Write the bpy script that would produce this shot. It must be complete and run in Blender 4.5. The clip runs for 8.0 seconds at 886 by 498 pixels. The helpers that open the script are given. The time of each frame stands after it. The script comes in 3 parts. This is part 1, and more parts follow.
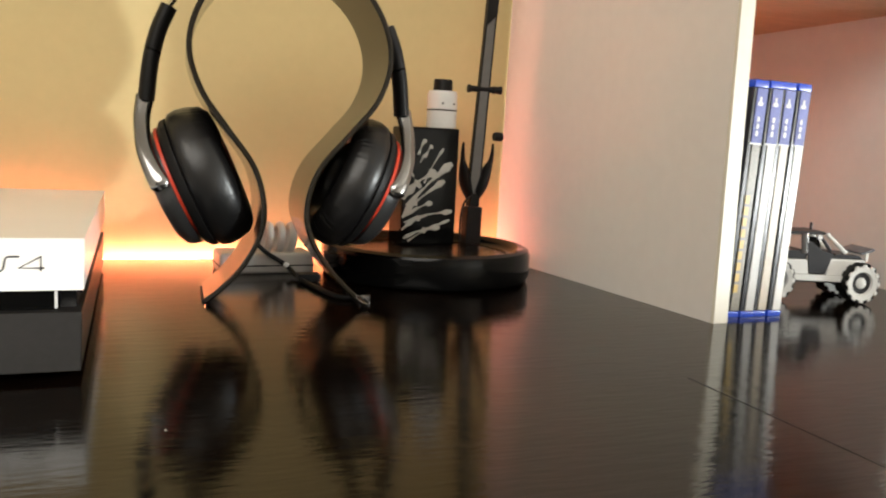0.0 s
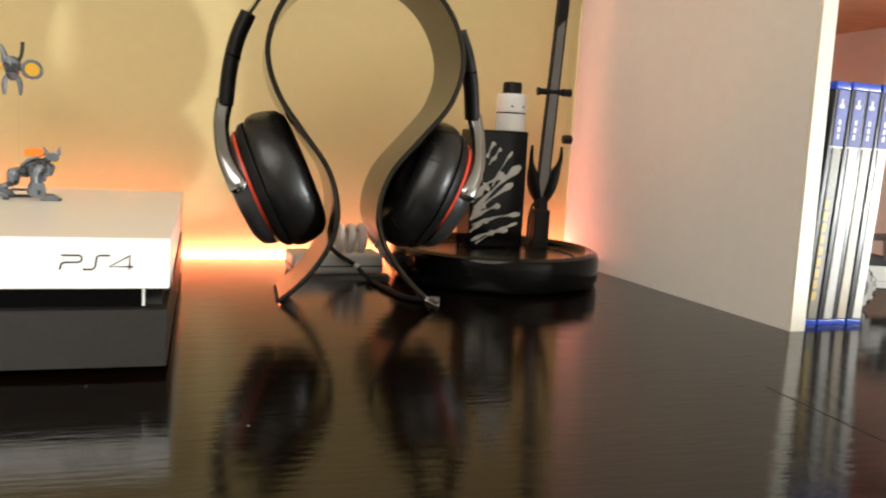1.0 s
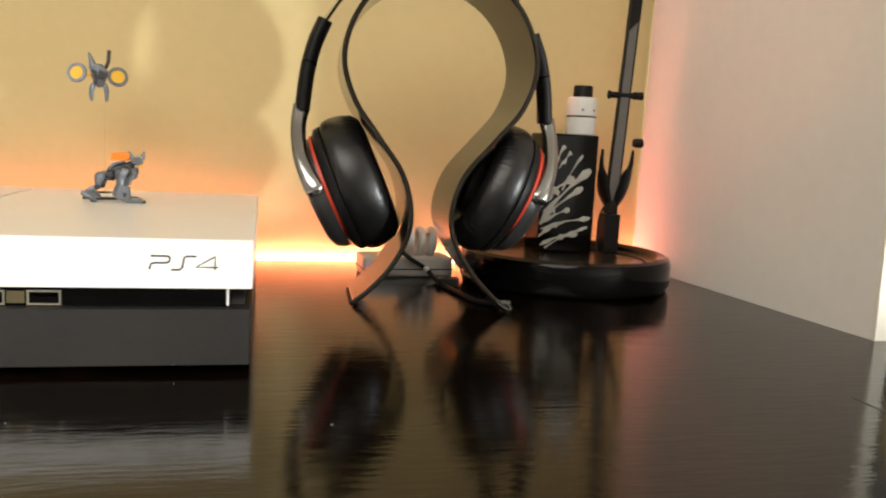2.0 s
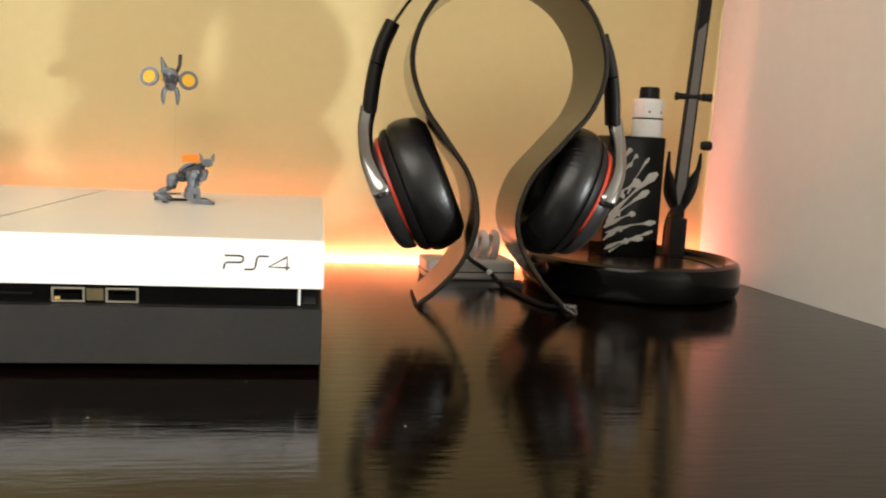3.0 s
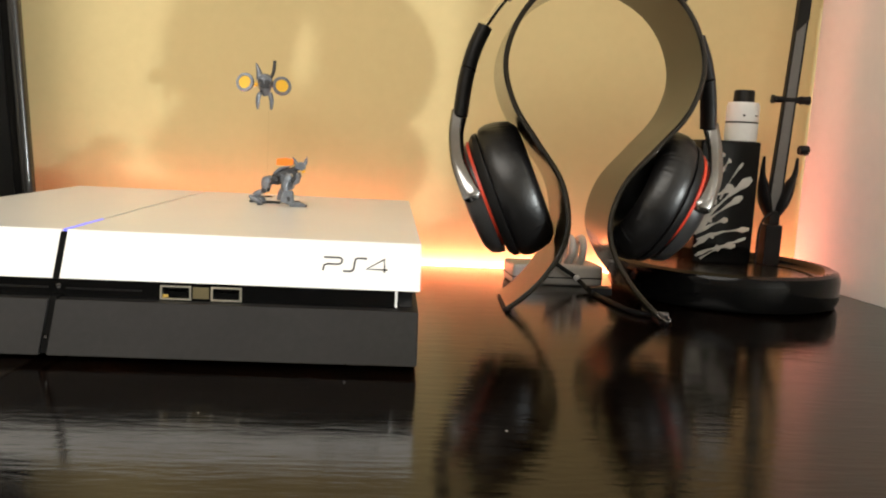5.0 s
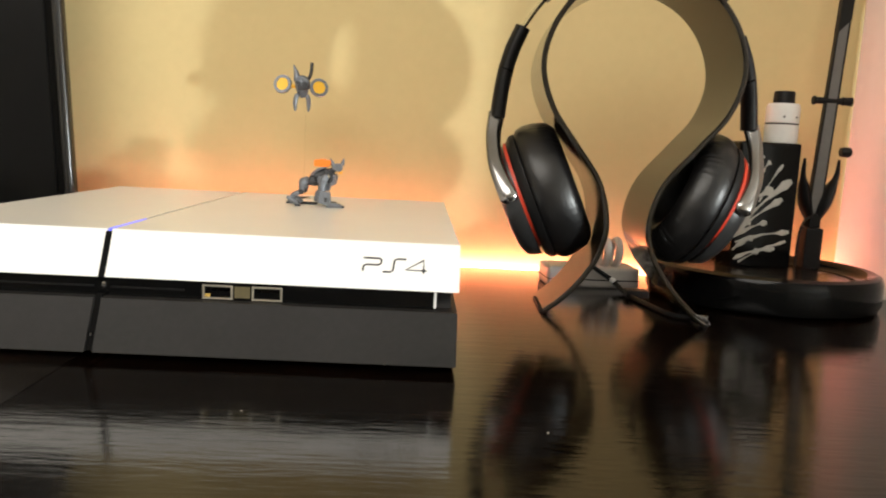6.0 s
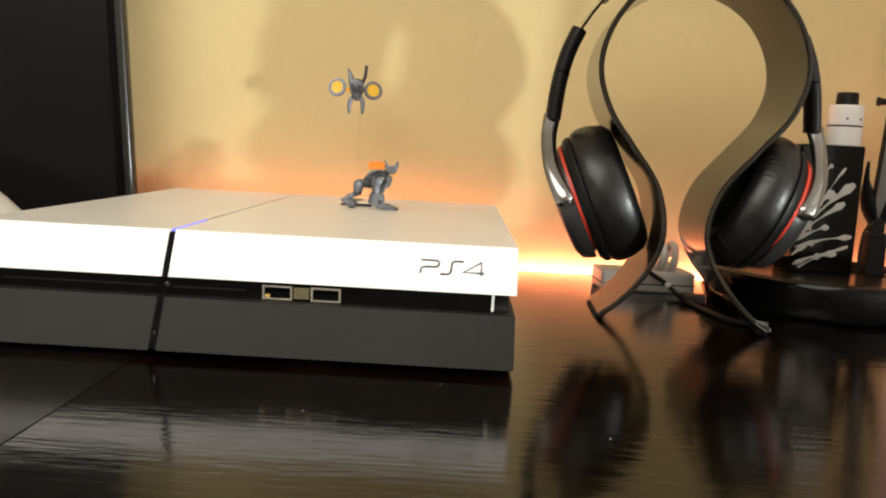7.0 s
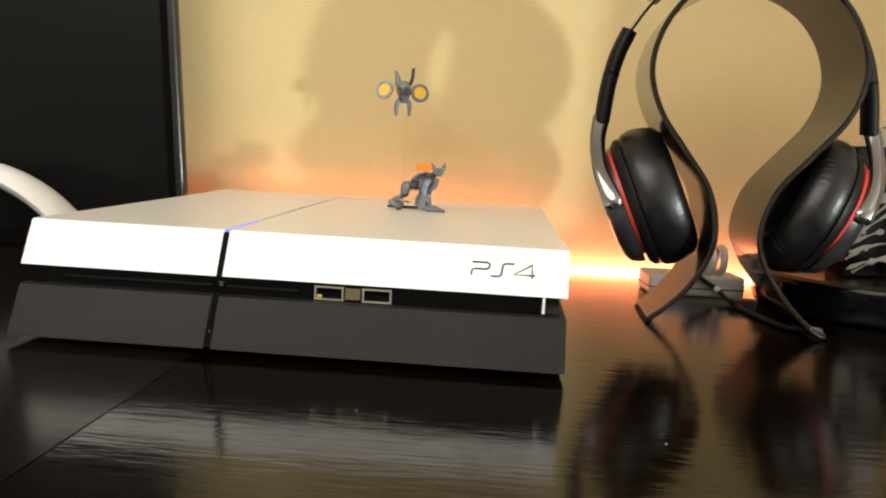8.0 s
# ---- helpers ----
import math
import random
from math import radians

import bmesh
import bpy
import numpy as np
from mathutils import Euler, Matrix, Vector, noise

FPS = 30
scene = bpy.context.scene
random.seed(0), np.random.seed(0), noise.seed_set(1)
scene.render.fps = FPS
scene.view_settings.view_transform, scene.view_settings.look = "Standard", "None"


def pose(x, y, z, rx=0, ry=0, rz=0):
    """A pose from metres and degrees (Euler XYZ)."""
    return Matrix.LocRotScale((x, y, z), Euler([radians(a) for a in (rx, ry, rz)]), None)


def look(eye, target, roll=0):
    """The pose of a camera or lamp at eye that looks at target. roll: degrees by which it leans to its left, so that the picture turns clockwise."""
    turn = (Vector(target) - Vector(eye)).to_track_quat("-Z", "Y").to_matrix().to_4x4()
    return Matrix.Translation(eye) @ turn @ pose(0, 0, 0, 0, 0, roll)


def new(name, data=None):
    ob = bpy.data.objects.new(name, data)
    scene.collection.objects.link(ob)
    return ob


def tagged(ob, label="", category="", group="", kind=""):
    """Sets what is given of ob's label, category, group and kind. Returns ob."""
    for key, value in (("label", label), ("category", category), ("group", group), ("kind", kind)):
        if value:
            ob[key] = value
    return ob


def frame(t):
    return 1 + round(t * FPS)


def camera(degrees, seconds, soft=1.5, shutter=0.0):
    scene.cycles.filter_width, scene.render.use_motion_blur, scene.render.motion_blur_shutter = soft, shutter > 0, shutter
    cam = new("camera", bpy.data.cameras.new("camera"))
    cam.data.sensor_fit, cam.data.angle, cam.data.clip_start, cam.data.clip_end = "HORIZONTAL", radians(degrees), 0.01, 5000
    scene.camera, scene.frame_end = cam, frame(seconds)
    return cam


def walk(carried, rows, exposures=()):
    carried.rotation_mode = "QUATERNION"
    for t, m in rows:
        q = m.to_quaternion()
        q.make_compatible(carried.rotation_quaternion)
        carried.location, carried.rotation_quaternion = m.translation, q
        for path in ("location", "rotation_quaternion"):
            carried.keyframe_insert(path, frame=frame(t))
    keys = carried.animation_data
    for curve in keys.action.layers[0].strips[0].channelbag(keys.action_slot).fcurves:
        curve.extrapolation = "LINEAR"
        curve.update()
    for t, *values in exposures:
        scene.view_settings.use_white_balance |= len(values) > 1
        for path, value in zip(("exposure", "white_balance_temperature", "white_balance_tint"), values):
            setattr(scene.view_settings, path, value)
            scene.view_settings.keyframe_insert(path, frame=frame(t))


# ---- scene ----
cam = camera(57.95, 8.0, soft=2.0, shutter=0.5)
walk(cam, [
    (0.0, pose(0.1652, 0.1060, 0.1115, 82.38, -2.97, -21.05)),
    (0.5, pose(0.1618, 0.1059, 0.1121, 82.30, -3.00, -19.20)),
    (1.0, pose(0.1583, 0.1055, 0.1124, 82.25, -3.00, -16.67)),
    (1.5, pose(0.1535, 0.1050, 0.1125, 82.26, -2.95, -14.49)),
    (3.0, pose(0.1405, 0.1111, 0.1097, 82.45, -2.87, -8.75)),
    (3.5, pose(0.1365, 0.1120, 0.1091, 82.50, -2.91, -7.14)),
    (4.0, pose(0.1340, 0.1121, 0.1088, 82.51, -2.89, -5.78)),
    (4.5, pose(0.1305, 0.1129, 0.1087, 82.52, -2.90, -4.55)),
    (6.0, pose(0.1228, 0.1134, 0.1079, 82.56, -2.96, -1.57)),
    (6.5, pose(0.1187, 0.1139, 0.1075, 82.60, -2.98, 0.19)),
    (7.0, pose(0.1159, 0.1144, 0.1071, 82.62, -2.97, 1.59)),
    (7.5, pose(0.1120, 0.1143, 0.1070, 82.62, -3.03, 2.74)),
    (8.0, pose(0.1094, 0.1137, 0.1065, 82.66, -3.01, 4.30)),
], exposures=((0.0, 0.0), (8.0, 0.0)))

# ---- light: a ceiling lamp behind the camera, a low table lamp off to one side, the strip behind the desk ----
world = bpy.data.worlds.new("room_air")
world.use_nodes = True
world.node_tree.nodes["Background"].inputs["Color"].default_value = (1.0, 0.86, 0.7, 1)
world.node_tree.nodes["Background"].inputs["Strength"].default_value = 0.02
scene.world = world


def lamp(name, kind, place, power, colour, size, aim=None):
    data = bpy.data.lights.new(name, kind)
    data.energy, data.color = power, colour
    if kind == "AREA":
        data.shape, data.size = "DISK", size
    else:
        data.shadow_soft_size = size
    ob = new(name, data)
    ob.matrix_world = look(place, aim) if aim else Matrix.Translation(place)
    return ob


lamp("ceiling_lamp_light", "AREA", (-0.55, -1.0, 1.55), 55, (0.99, 0.935, 0.845), 2.0, (0.15, 0.7, 0.05))
lamp("table_lamp_light", "POINT", (2.52, -1.24, -0.015), 205, (0.94, 1.0, 1.0), 0.06)


# ---- materials ----
def material(name, colour, rough=0.5, metal=0.0, grain=0.0, scale=40.0, bump=0.0, rough_var=0.0, coat=0.0,
             stretch=(1, 1, 1), transmission=0.0, ior=1.45, emit=None, strength=0.0, spec=0.5, scale2=None):
    """Principled surface: colour varied at two scales, bump and uneven gloss."""
    m = bpy.data.materials.new(name)
    m.use_nodes = True
    nt = m.node_tree
    b = nt.nodes["Principled BSDF"]
    b.inputs["Base Color"].default_value = (*colour, 1)
    b.inputs["Roughness"].default_value = rough
    b.inputs["Metallic"].default_value = metal
    b.inputs["Coat Weight"].default_value = coat
    b.inputs["Coat Roughness"].default_value = 0.08
    b.inputs["Transmission Weight"].default_value = transmission
    b.inputs["IOR"].default_value = ior
    b.inputs["Specular IOR Level"].default_value = spec
    if emit:
        b.inputs["Emission Color"].default_value = (*emit, 1)
        b.inputs["Emission Strength"].default_value = strength
    if grain or bump or rough_var:
        tc = nt.nodes.new("ShaderNodeTexCoord")
        mp = nt.nodes.new("ShaderNodeMapping")
        mp.inputs["Scale"].default_value = stretch
        nt.links.new(tc.outputs["Object"], mp.inputs["Vector"])
        n1 = nt.nodes.new("ShaderNodeTexNoise")
        n1.inputs["Scale"].default_value, n1.inputs["Detail"].default_value = scale, 5
        n2 = nt.nodes.new("ShaderNodeTexNoise")
        n2.inputs["Scale"].default_value, n2.inputs["Detail"].default_value = scale2 or scale * 8, 3
        for n in (n1, n2):
            nt.links.new(mp.outputs["Vector"], n.inputs["Vector"])
        mix = nt.nodes.new("ShaderNodeMix")
        mix.inputs["Factor"].default_value = 0.45
        nt.links.new(n1.outputs["Fac"], mix.inputs["A"])
        nt.links.new(n2.outputs["Fac"], mix.inputs["B"])
        if grain:
            ramp = nt.nodes.new("ShaderNodeMapRange")
            ramp.inputs["From Min"].default_value, ramp.inputs["From Max"].default_value = 0.3, 0.7
            ramp.inputs["To Min"].default_value, ramp.inputs["To Max"].default_value = 1 - grain, 1 + grain
            nt.links.new(mix.outputs["Result"], ramp.inputs["Value"])
            vm = nt.nodes.new("ShaderNodeVectorMath")
            vm.operation = "SCALE"
            vm.inputs[0].default_value = colour
            nt.links.new(ramp.outputs["Result"], vm.inputs["Scale"])
            nt.links.new(vm.outputs["Vector"], b.inputs["Base Color"])
        if rough_var:
            rr = nt.nodes.new("ShaderNodeMapRange")
            rr.inputs["From Min"].default_value, rr.inputs["From Max"].default_value = 0.3, 0.7
            rr.inputs["To Min"].default_value = max(rough - rough_var, 0.02)
            rr.inputs["To Max"].default_value = rough + rough_var
            nt.links.new(mix.outputs["Result"], rr.inputs["Value"])
            nt.links.new(rr.outputs["Result"], b.inputs["Roughness"])
        if bump:
            bp = nt.nodes.new("ShaderNodeBump")
            bp.inputs["Strength"].default_value, bp.inputs["Distance"].default_value = bump, 0.0006
            nt.links.new(mix.outputs["Result"], bp.inputs["Height"])
            nt.links.new(bp.outputs["Normal"], b.inputs["Normal"])
    return m


WALL = material("yellow_wall_paint", (0.635, 0.51, 0.255), 0.75, grain=0.035, scale=5, bump=0.05, scale2=120)
ROOM = material("room_paint", (0.50, 0.47, 0.43), 0.8, grain=0.04, scale=3)
DESK = material("black_brown_laminate", (0.0032, 0.0017, 0.0010), 0.12, spec=0.36, grain=0.4, scale=22, bump=0.34, rough_var=0.05,
                stretch=(1.1, 6, 1), scale2=55)
DESK_WORN = material("worn_black_brown_laminate", (0.007, 0.0055, 0.0045), 0.2, spec=0.26, grain=0.35, scale=22, bump=0.15, rough_var=0.05,
                     stretch=(1.1, 6, 1), scale2=55)
PANEL = material("white_melamine", (0.755, 0.72, 0.695), 0.45, grain=0.03, scale=12, bump=0.05)
EDGE = material("cream_edge_banding", (0.74, 0.70, 0.60), 0.4, grain=0.03, scale=30)
# orange-brown base colour carries the strip's glow on the shelf board's underside
SHELF_GLOWTINT = material("glow_tinted_shelf_underside", (0.62, 0.38, 0.22), 0.55, grain=0.12, scale=14, stretch=(1, 8, 1))
WHITE = material("satin_white_shell", (0.87, 0.865, 0.85), 0.27, grain=0.015, scale=30, bump=0.03)
GREYSHELL = material("matt_charcoal_shell", (0.021, 0.020, 0.0195), 0.45, spec=0.13, grain=0.14, scale=40, bump=0.06)
GLOSSBLACK = material("gloss_black_plastic", (0.003, 0.003, 0.003), 0.12, spec=0.2, rough_var=0.03, scale=50)
MATTBLACK = material("matt_black_plastic", (0.008, 0.0075, 0.0075), 0.45, spec=0.25, grain=0.12, scale=60, bump=0.08)
LEATHER = material("black_leatherette", (0.006, 0.0055, 0.0055), 0.34, spec=0.6, grain=0.2, scale=90, bump=0.35, rough_var=0.06, scale2=420)
ACRYLIC = material("smoked_gloss_acrylic", (0.014, 0.011, 0.007), 0.12, rough_var=0.03, scale=25, spec=0.45)
CHROME = material("brushed_chrome", (0.33, 0.325, 0.32), 0.15, metal=1.0, grain=0.05, scale=80, rough_var=0.06)
GUNMETAL = material("dark_gunmetal", (0.07, 0.07, 0.07), 0.32, metal=0.6, spec=0.3, grain=0.08, scale=60)
RED = material("red_ring", (0.58, 0.05, 0.022), 0.4, grain=0.05, scale=50)
STEEL = material("steel", (0.70, 0.68, 0.62), 0.25, metal=1.0, grain=0.05, scale=90)
GOLD = material("brass_contacts", (0.18, 0.15, 0.08), 0.5, metal=0.6, grain=0.1, scale=90)
PORTWHITE = material("port_tongue", (0.07, 0.065, 0.055), 0.4, grain=0.05, scale=90)
LOGO = material("dark_grey_print", (0.02, 0.02, 0.02), 0.5, grain=0.03, scale=60)
BLUEGLOW = material("blue_indicator", (0.05, 0.06, 0.4), 0.4, emit=(0.12, 0.14, 1.0), strength=1.6)
LEDGLOW = material("warm_led_strip", (0.9, 0.6, 0.3), 0.5, emit=(1.0, 0.29, 0.215), strength=66.0)
BLUECASE = material("blue_case_plastic", (0.02, 0.07, 0.55), 0.2, grain=0.06, scale=40, coat=0.4)
BLUEBAND = material("blue_printed_band", (0.12, 0.14, 0.40), 0.45, grain=0.2, scale=60)
PALE = material("pale_print", (0.8, 0.8, 0.8), 0.4, grain=0.03, scale=50)
SPINE_A = material("grey_gold_spine", (0.22, 0.195, 0.15), 0.35, grain=0.35, scale=60, coat=0.1)
SPINE_B = material("silver_spine", (0.50, 0.49, 0.47), 0.35, grain=0.12, scale=40, coat=0.1)
SPINE_C = material("ivory_spine", (0.50, 0.43, 0.34), 0.35, grain=0.12, scale=40, coat=0.1)
SPINE_D = material("white_spine", (0.70, 0.69, 0.67), 0.35, grain=0.05, scale=40, coat=0.1)
OCHRE = material("ochre_print", (0.55, 0.36, 0.08), 0.35, grain=0.1, scale=60)
DARKCOVER = material("dark_cover_print", (0.02, 0.02, 0.025), 0.2, grain=0.2, scale=40, coat=0.6)
TOYGREY = material("blue_grey_toy_plastic", (0.16, 0.175, 0.20), 0.3, metal=0.25, grain=0.4, scale=200, bump=0.1)
TOYDARK = material("dark_grey_toy_plastic", (0.035, 0.036, 0.04), 0.42, grain=0.1, scale=200)
TOYORANGE = material("orange_toy_plastic", (0.95, 0.22, 0.02), 0.4, grain=0.05, scale=200)
TOYYELLOW = material("yellow_toy_plastic", (0.88, 0.50, 0.03), 0.4, grain=0.05, scale=200)
TOYWHITE = material("white_toy_plastic", (0.75, 0.75, 0.73), 0.35, grain=0.04, scale=200)
CLEAR = material("clear_plastic_rod", (1, 1, 1), 0.05, transmission=1.0, ior=1.04, spec=0.2)
RUBBER = material("black_rubber", (0.010, 0.010, 0.010), 0.6, spec=0.25, grain=0.1, scale=120, bump=0.1)
GREYPLASTIC = material("light_grey_plastic", (0.50, 0.48, 0.45), 0.45, grain=0.05, scale=60)
SPLASH = material("grey_paint_splash", (0.50, 0.49, 0.45), 0.4, grain=0.08, scale=160, bump=0.1)
ROD = material("grey_anodised_rod", (0.16, 0.155, 0.15), 0.4, metal=0.5, grain=0.08, scale=80)
EDGEGLOSS = material("polished_black_edge", (0.006, 0.006, 0.006), 0.2, spec=0.9, rough_var=0.03, scale=40)
PORTMETAL = material("bright_nickel", (0.62, 0.58, 0.48), 0.3, metal=0.8, grain=0.06, scale=90)
SEAMBLACK = material("dull_black_seam", (0.004, 0.004, 0.004), 0.7, spec=0.08, grain=0.1, scale=80)
TRAYTOP = material("satin_dark_inlay", (0.012, 0.009, 0.007), 0.22, grain=0.2, scale=40, rough_var=0.06)
SCREEN = material("dark_glossy_screen", (0.004, 0.004, 0.004), 0.30, spec=0.2, rough_var=0.03, scale=8)
CLOTH = material("floor_boards", (0.16, 0.10, 0.06), 0.5, grain=0.2, scale=5, stretch=(1, 8, 1))


# ---- mesh helpers ----
def finish(bm, name, mat, smooth=True, angle=40):
    bmesh.ops.recalc_face_normals(bm, faces=bm.faces)
    me = bpy.data.meshes.new(name)
    bm.to_mesh(me)
    bm.free()
    me.materials.append(mat)
    if smooth:
        for p in me.polygons:
            p.use_smooth = True
        me.set_sharp_from_angle(angle=radians(angle))
        # large faces keep their own normal beside narrow rounded edges
        limit = math.cos(radians(angle))
        round_vert = [[] for _ in me.vertices]
        for p in me.polygons:
            for v in p.vertices:
                round_vert[v].append((p.normal.copy(), p.area))
        normals = []
        for p in me.polygons:
            own = p.normal.copy()
            for v in p.vertices:
                total = Vector()
                for nrm, area in round_vert[v]:
                    if nrm.dot(own) > limit:
                        total += nrm * area
                normals.append(total.normalized() if total.length > 0 else own)
        me.normals_split_custom_set(normals)
    return me


def part(name, bm, mat, parent, label=""):
    ob = new(name, finish(bm, name, mat))
    ob.parent = parent
    return tagged(ob, label)


def thing(name, place, label, category, group="", rz=0):
    ob = new(name)
    ob.empty_display_size = 0.02
    ob.matrix_world = pose(*place, 0, 0, rz)
    return tagged(ob, label, category, group)


def solid(name, bm, mat, label, category, kind="", m=None):
    ob = new(name, finish(bm, name, mat))
    if m:
        ob.matrix_world = m
    return tagged(ob, label, category, "", kind)


def box(x0, y0, z0, x1, y1, z1, bevel=0.0, bm=None, seg=2):
    bm = bm or bmesh.new()
    t = bmesh.new()
    bmesh.ops.create_cube(t, size=1)
    bmesh.ops.scale(t, vec=(x1 - x0, y1 - y0, z1 - z0), verts=t.verts)
    bmesh.ops.translate(t, vec=((x0 + x1) / 2, (y0 + y1) / 2, (z0 + z1) / 2), verts=t.verts)
    if bevel:
        bmesh.ops.bevel(t, geom=list(t.edges), offset=bevel, segments=seg, affect="EDGES", profile=0.6)
    return merge(bm, t)


def merge(bm, t, m=None):
    if m:
        bmesh.ops.transform(t, matrix=m, verts=t.verts)
    me = bpy.data.meshes.new("tmp")
    t.to_mesh(me)
    t.free()
    bm.from_mesh(me)
    bpy.data.meshes.remove(me)
    return bm


def prism(profile, a0, a1, axis="x", bevel=0.0, bm=None):
    """Extrude a closed profile: for axis x the profile is (y, z), for y (x, z), for z (x, y)."""
    bm = bm or bmesh.new()
    t = bmesh.new()
    put = {"x": lambda p, a: (a, p[0], p[1]), "y": lambda p, a: (p[0], a, p[1]), "z": lambda p, a: (p[0], p[1], a)}[axis]
    lo = [t.verts.new(put(p, a0)) for p in profile]
    hi = [t.verts.new(put(p, a1)) for p in profile]
    t.faces.new(lo), t.faces.new(hi[::-1])
    for i in range(len(profile)):
        j = (i + 1) % len(profile)
        t.faces.new((lo[j], lo[i], hi[i], hi[j]))
    bmesh.ops.recalc_face_normals(t, faces=t.faces)
    if bevel:
        bmesh.ops.bevel(t, geom=list(t.edges), offset=bevel, segments=2, affect="EDGES", profile=0.6)
    return merge(bm, t)


def lathe(profile, seg=48, sx=1.0, sy=1.0, bm=None, m=None):
    """Revolve (r, z) points round z, with oval scale."""
    bm = bm or bmesh.new()
    t = bmesh.new()
    rings = []
    for r, z in profile:
        if r < 1e-6:
            rings.append([t.verts.new((0, 0, z))])
        else:
            rings.append([t.verts.new((r * sx * math.cos(2 * math.pi * k / seg), r * sy * math.sin(2 * math.pi * k / seg), z)) for k in range(seg)])
    for a, b in zip(rings, rings[1:]):
        for k in range(seg):
            j = (k + 1) % seg
            if len(a) == 1 and len(b) == 1:
                continue
            if len(a) == 1:
                t.faces.new((a[0], b[k], b[j]))
            elif len(b) == 1:
                t.faces.new((a[k], a[j], b[0]))
            else:
                t.faces.new((a[k], a[j], b[j], b[k]))
    return merge(bm, t, m)


def smooth_path(points, steps=8, closed=False):
    """Catmull-Rom through the points."""
    pts = [Vector(p) for p in points]
    n, out = len(pts), []
    last = n if closed else n - 1
    for i in range(last):
        p0 = pts[(i - 1) % n] if closed or i > 0 else pts[0] * 2 - pts[1]
        p1, p2 = pts[i], pts[(i + 1) % n]
        p3 = pts[(i + 2) % n] if closed or i + 2 < n else p2 * 2 - p1
        for s in range(steps):
            t = s / steps
            out.append(0.5 * ((2 * p1) + (p2 - p0) * t + (2 * p0 - 5 * p1 + 4 * p2 - p3) * t * t + (3 * p1 - p0 - 3 * p2 + p3) * t ** 3))
    if not closed:
        out.append(pts[-1])
    return out


def tube(points, radius, seg=10, bm=None, closed=False, flat=(1, 1), up=(0, 1, 0), caps=True):
    """A tube along points; radius one number or one per point; flat scales the two cross axes (up is the first)."""
    bm = bm or bmesh.new()
    pts = [Vector(p) for p in points]
    n = len(pts)
    rad = radius if isinstance(radius, (list, tuple)) else [radius] * n
    rings = []
    for i, p in enumerate(pts):
        a = pts[(i - 1) % n] if closed else pts[max(i - 1, 0)]
        b = pts[(i + 1) % n] if closed else pts[min(i + 1, n - 1)]
        d = (b - a).normalized()
        u = Vector(up) - d * d.dot(Vector(up))
        u = u.normalized() if u.length > 1e-4 else d.orthogonal().normalized()
        v = d.cross(u)
        rings.append([bm.verts.new(p + (u * math.cos(2 * math.pi * k / seg) * flat[0] + v * math.sin(2 * math.pi * k / seg) * flat[1]) * rad[i]) for k in range(seg)])
    pairs = list(zip(rings, rings[1:])) + ([(rings[-1], rings[0])] if closed else [])
    for a, b in pairs:
        for k in range(seg):
            j = (k + 1) % seg
            bm.faces.new((a[k], a[j], b[j], b[k]))
    if caps and not closed:
        bm.faces.new(rings[0][::-1]), bm.faces.new(rings[-1])
    return bm


def ribbon(points, y0, y1, thick, bm=None, y_of=None):
    """A bent strip: the curve (x, z) widened from y0 to y1, of that thickness, with eased edges."""
    bm = bm or bmesh.new()
    pts = [Vector((p[0], 0, p[1])) for p in points]
    e = thick * 0.3
    rows = []
    for i, p in enumerate(pts):
        d = (pts[min(i + 1, len(pts) - 1)] - pts[max(i - 1, 0)]).normalized()
        nrm = Vector((-d.z, 0, d.x)) * thick / 2
        if y_of:
            y0, y1 = y_of(p.x, p.z)
        cross = [(y0 + e, 1), (y0, 1 - 0.6), (y0, -1 + 0.6), (y0 + e, -1), (y1 - e, -1), (y1, -0.4), (y1, 0.4), (y1 - e, 1)]
        rows.append([bm.verts.new((p.x + nrm.x * s, yy, p.z + nrm.z * s)) for yy, s in cross])
    for a, b in zip(rows, rows[1:]):
        for k in range(8):
            j = (k + 1) % 8
            bm.faces.new((a[k], a[j], b[j], b[k]))
    bm.faces.new(rows[0][::-1]), bm.faces.new(rows[-1])
    return bm


# ---- the setting ----
WALL_Y, EDGE_Y = 0.836, 0.824
ROOM_X0, ROOM_X1, ROOM_Y0, FLOOR_Z, CEIL_Z = -1.6, 3.2, -2.48, -0.74, 1.7
solid("wall_back", box(ROOM_X0, WALL_Y, FLOOR_Z, ROOM_X1, WALL_Y + 0.12, CEIL_Z), WALL, "smooth yellow painted wall behind the desk", "wall", "structure")
solid("wall_left", box(ROOM_X0 - 0.12, ROOM_Y0 - 0.12, FLOOR_Z, ROOM_X0, WALL_Y + 0.12, CEIL_Z), ROOM, "plain painted side wall", "wall", "structure")
solid("wall_right", box(ROOM_X1, ROOM_Y0 - 0.12, FLOOR_Z, ROOM_X1 + 0.12, WALL_Y + 0.12, CEIL_Z), ROOM, "plain painted side wall", "wall", "structure")
solid("wall_front", box(ROOM_X0, ROOM_Y0 - 0.12, FLOOR_Z, ROOM_X1, ROOM_Y0, CEIL_Z), ROOM, "plain painted wall behind the camera", "wall", "structure")
solid("floor", box(ROOM_X0, ROOM_Y0, FLOOR_Z - 0.06, ROOM_X1, WALL_Y, FLOOR_Z), CLOTH, "brown wooden floor under the desk", "floor", "structure")
solid("ceiling", box(ROOM_X0, ROOM_Y0, CEIL_Z, ROOM_X1, WALL_Y, CEIL_Z + 0.08), ROOM, "plain painted ceiling", "ceiling", "structure")


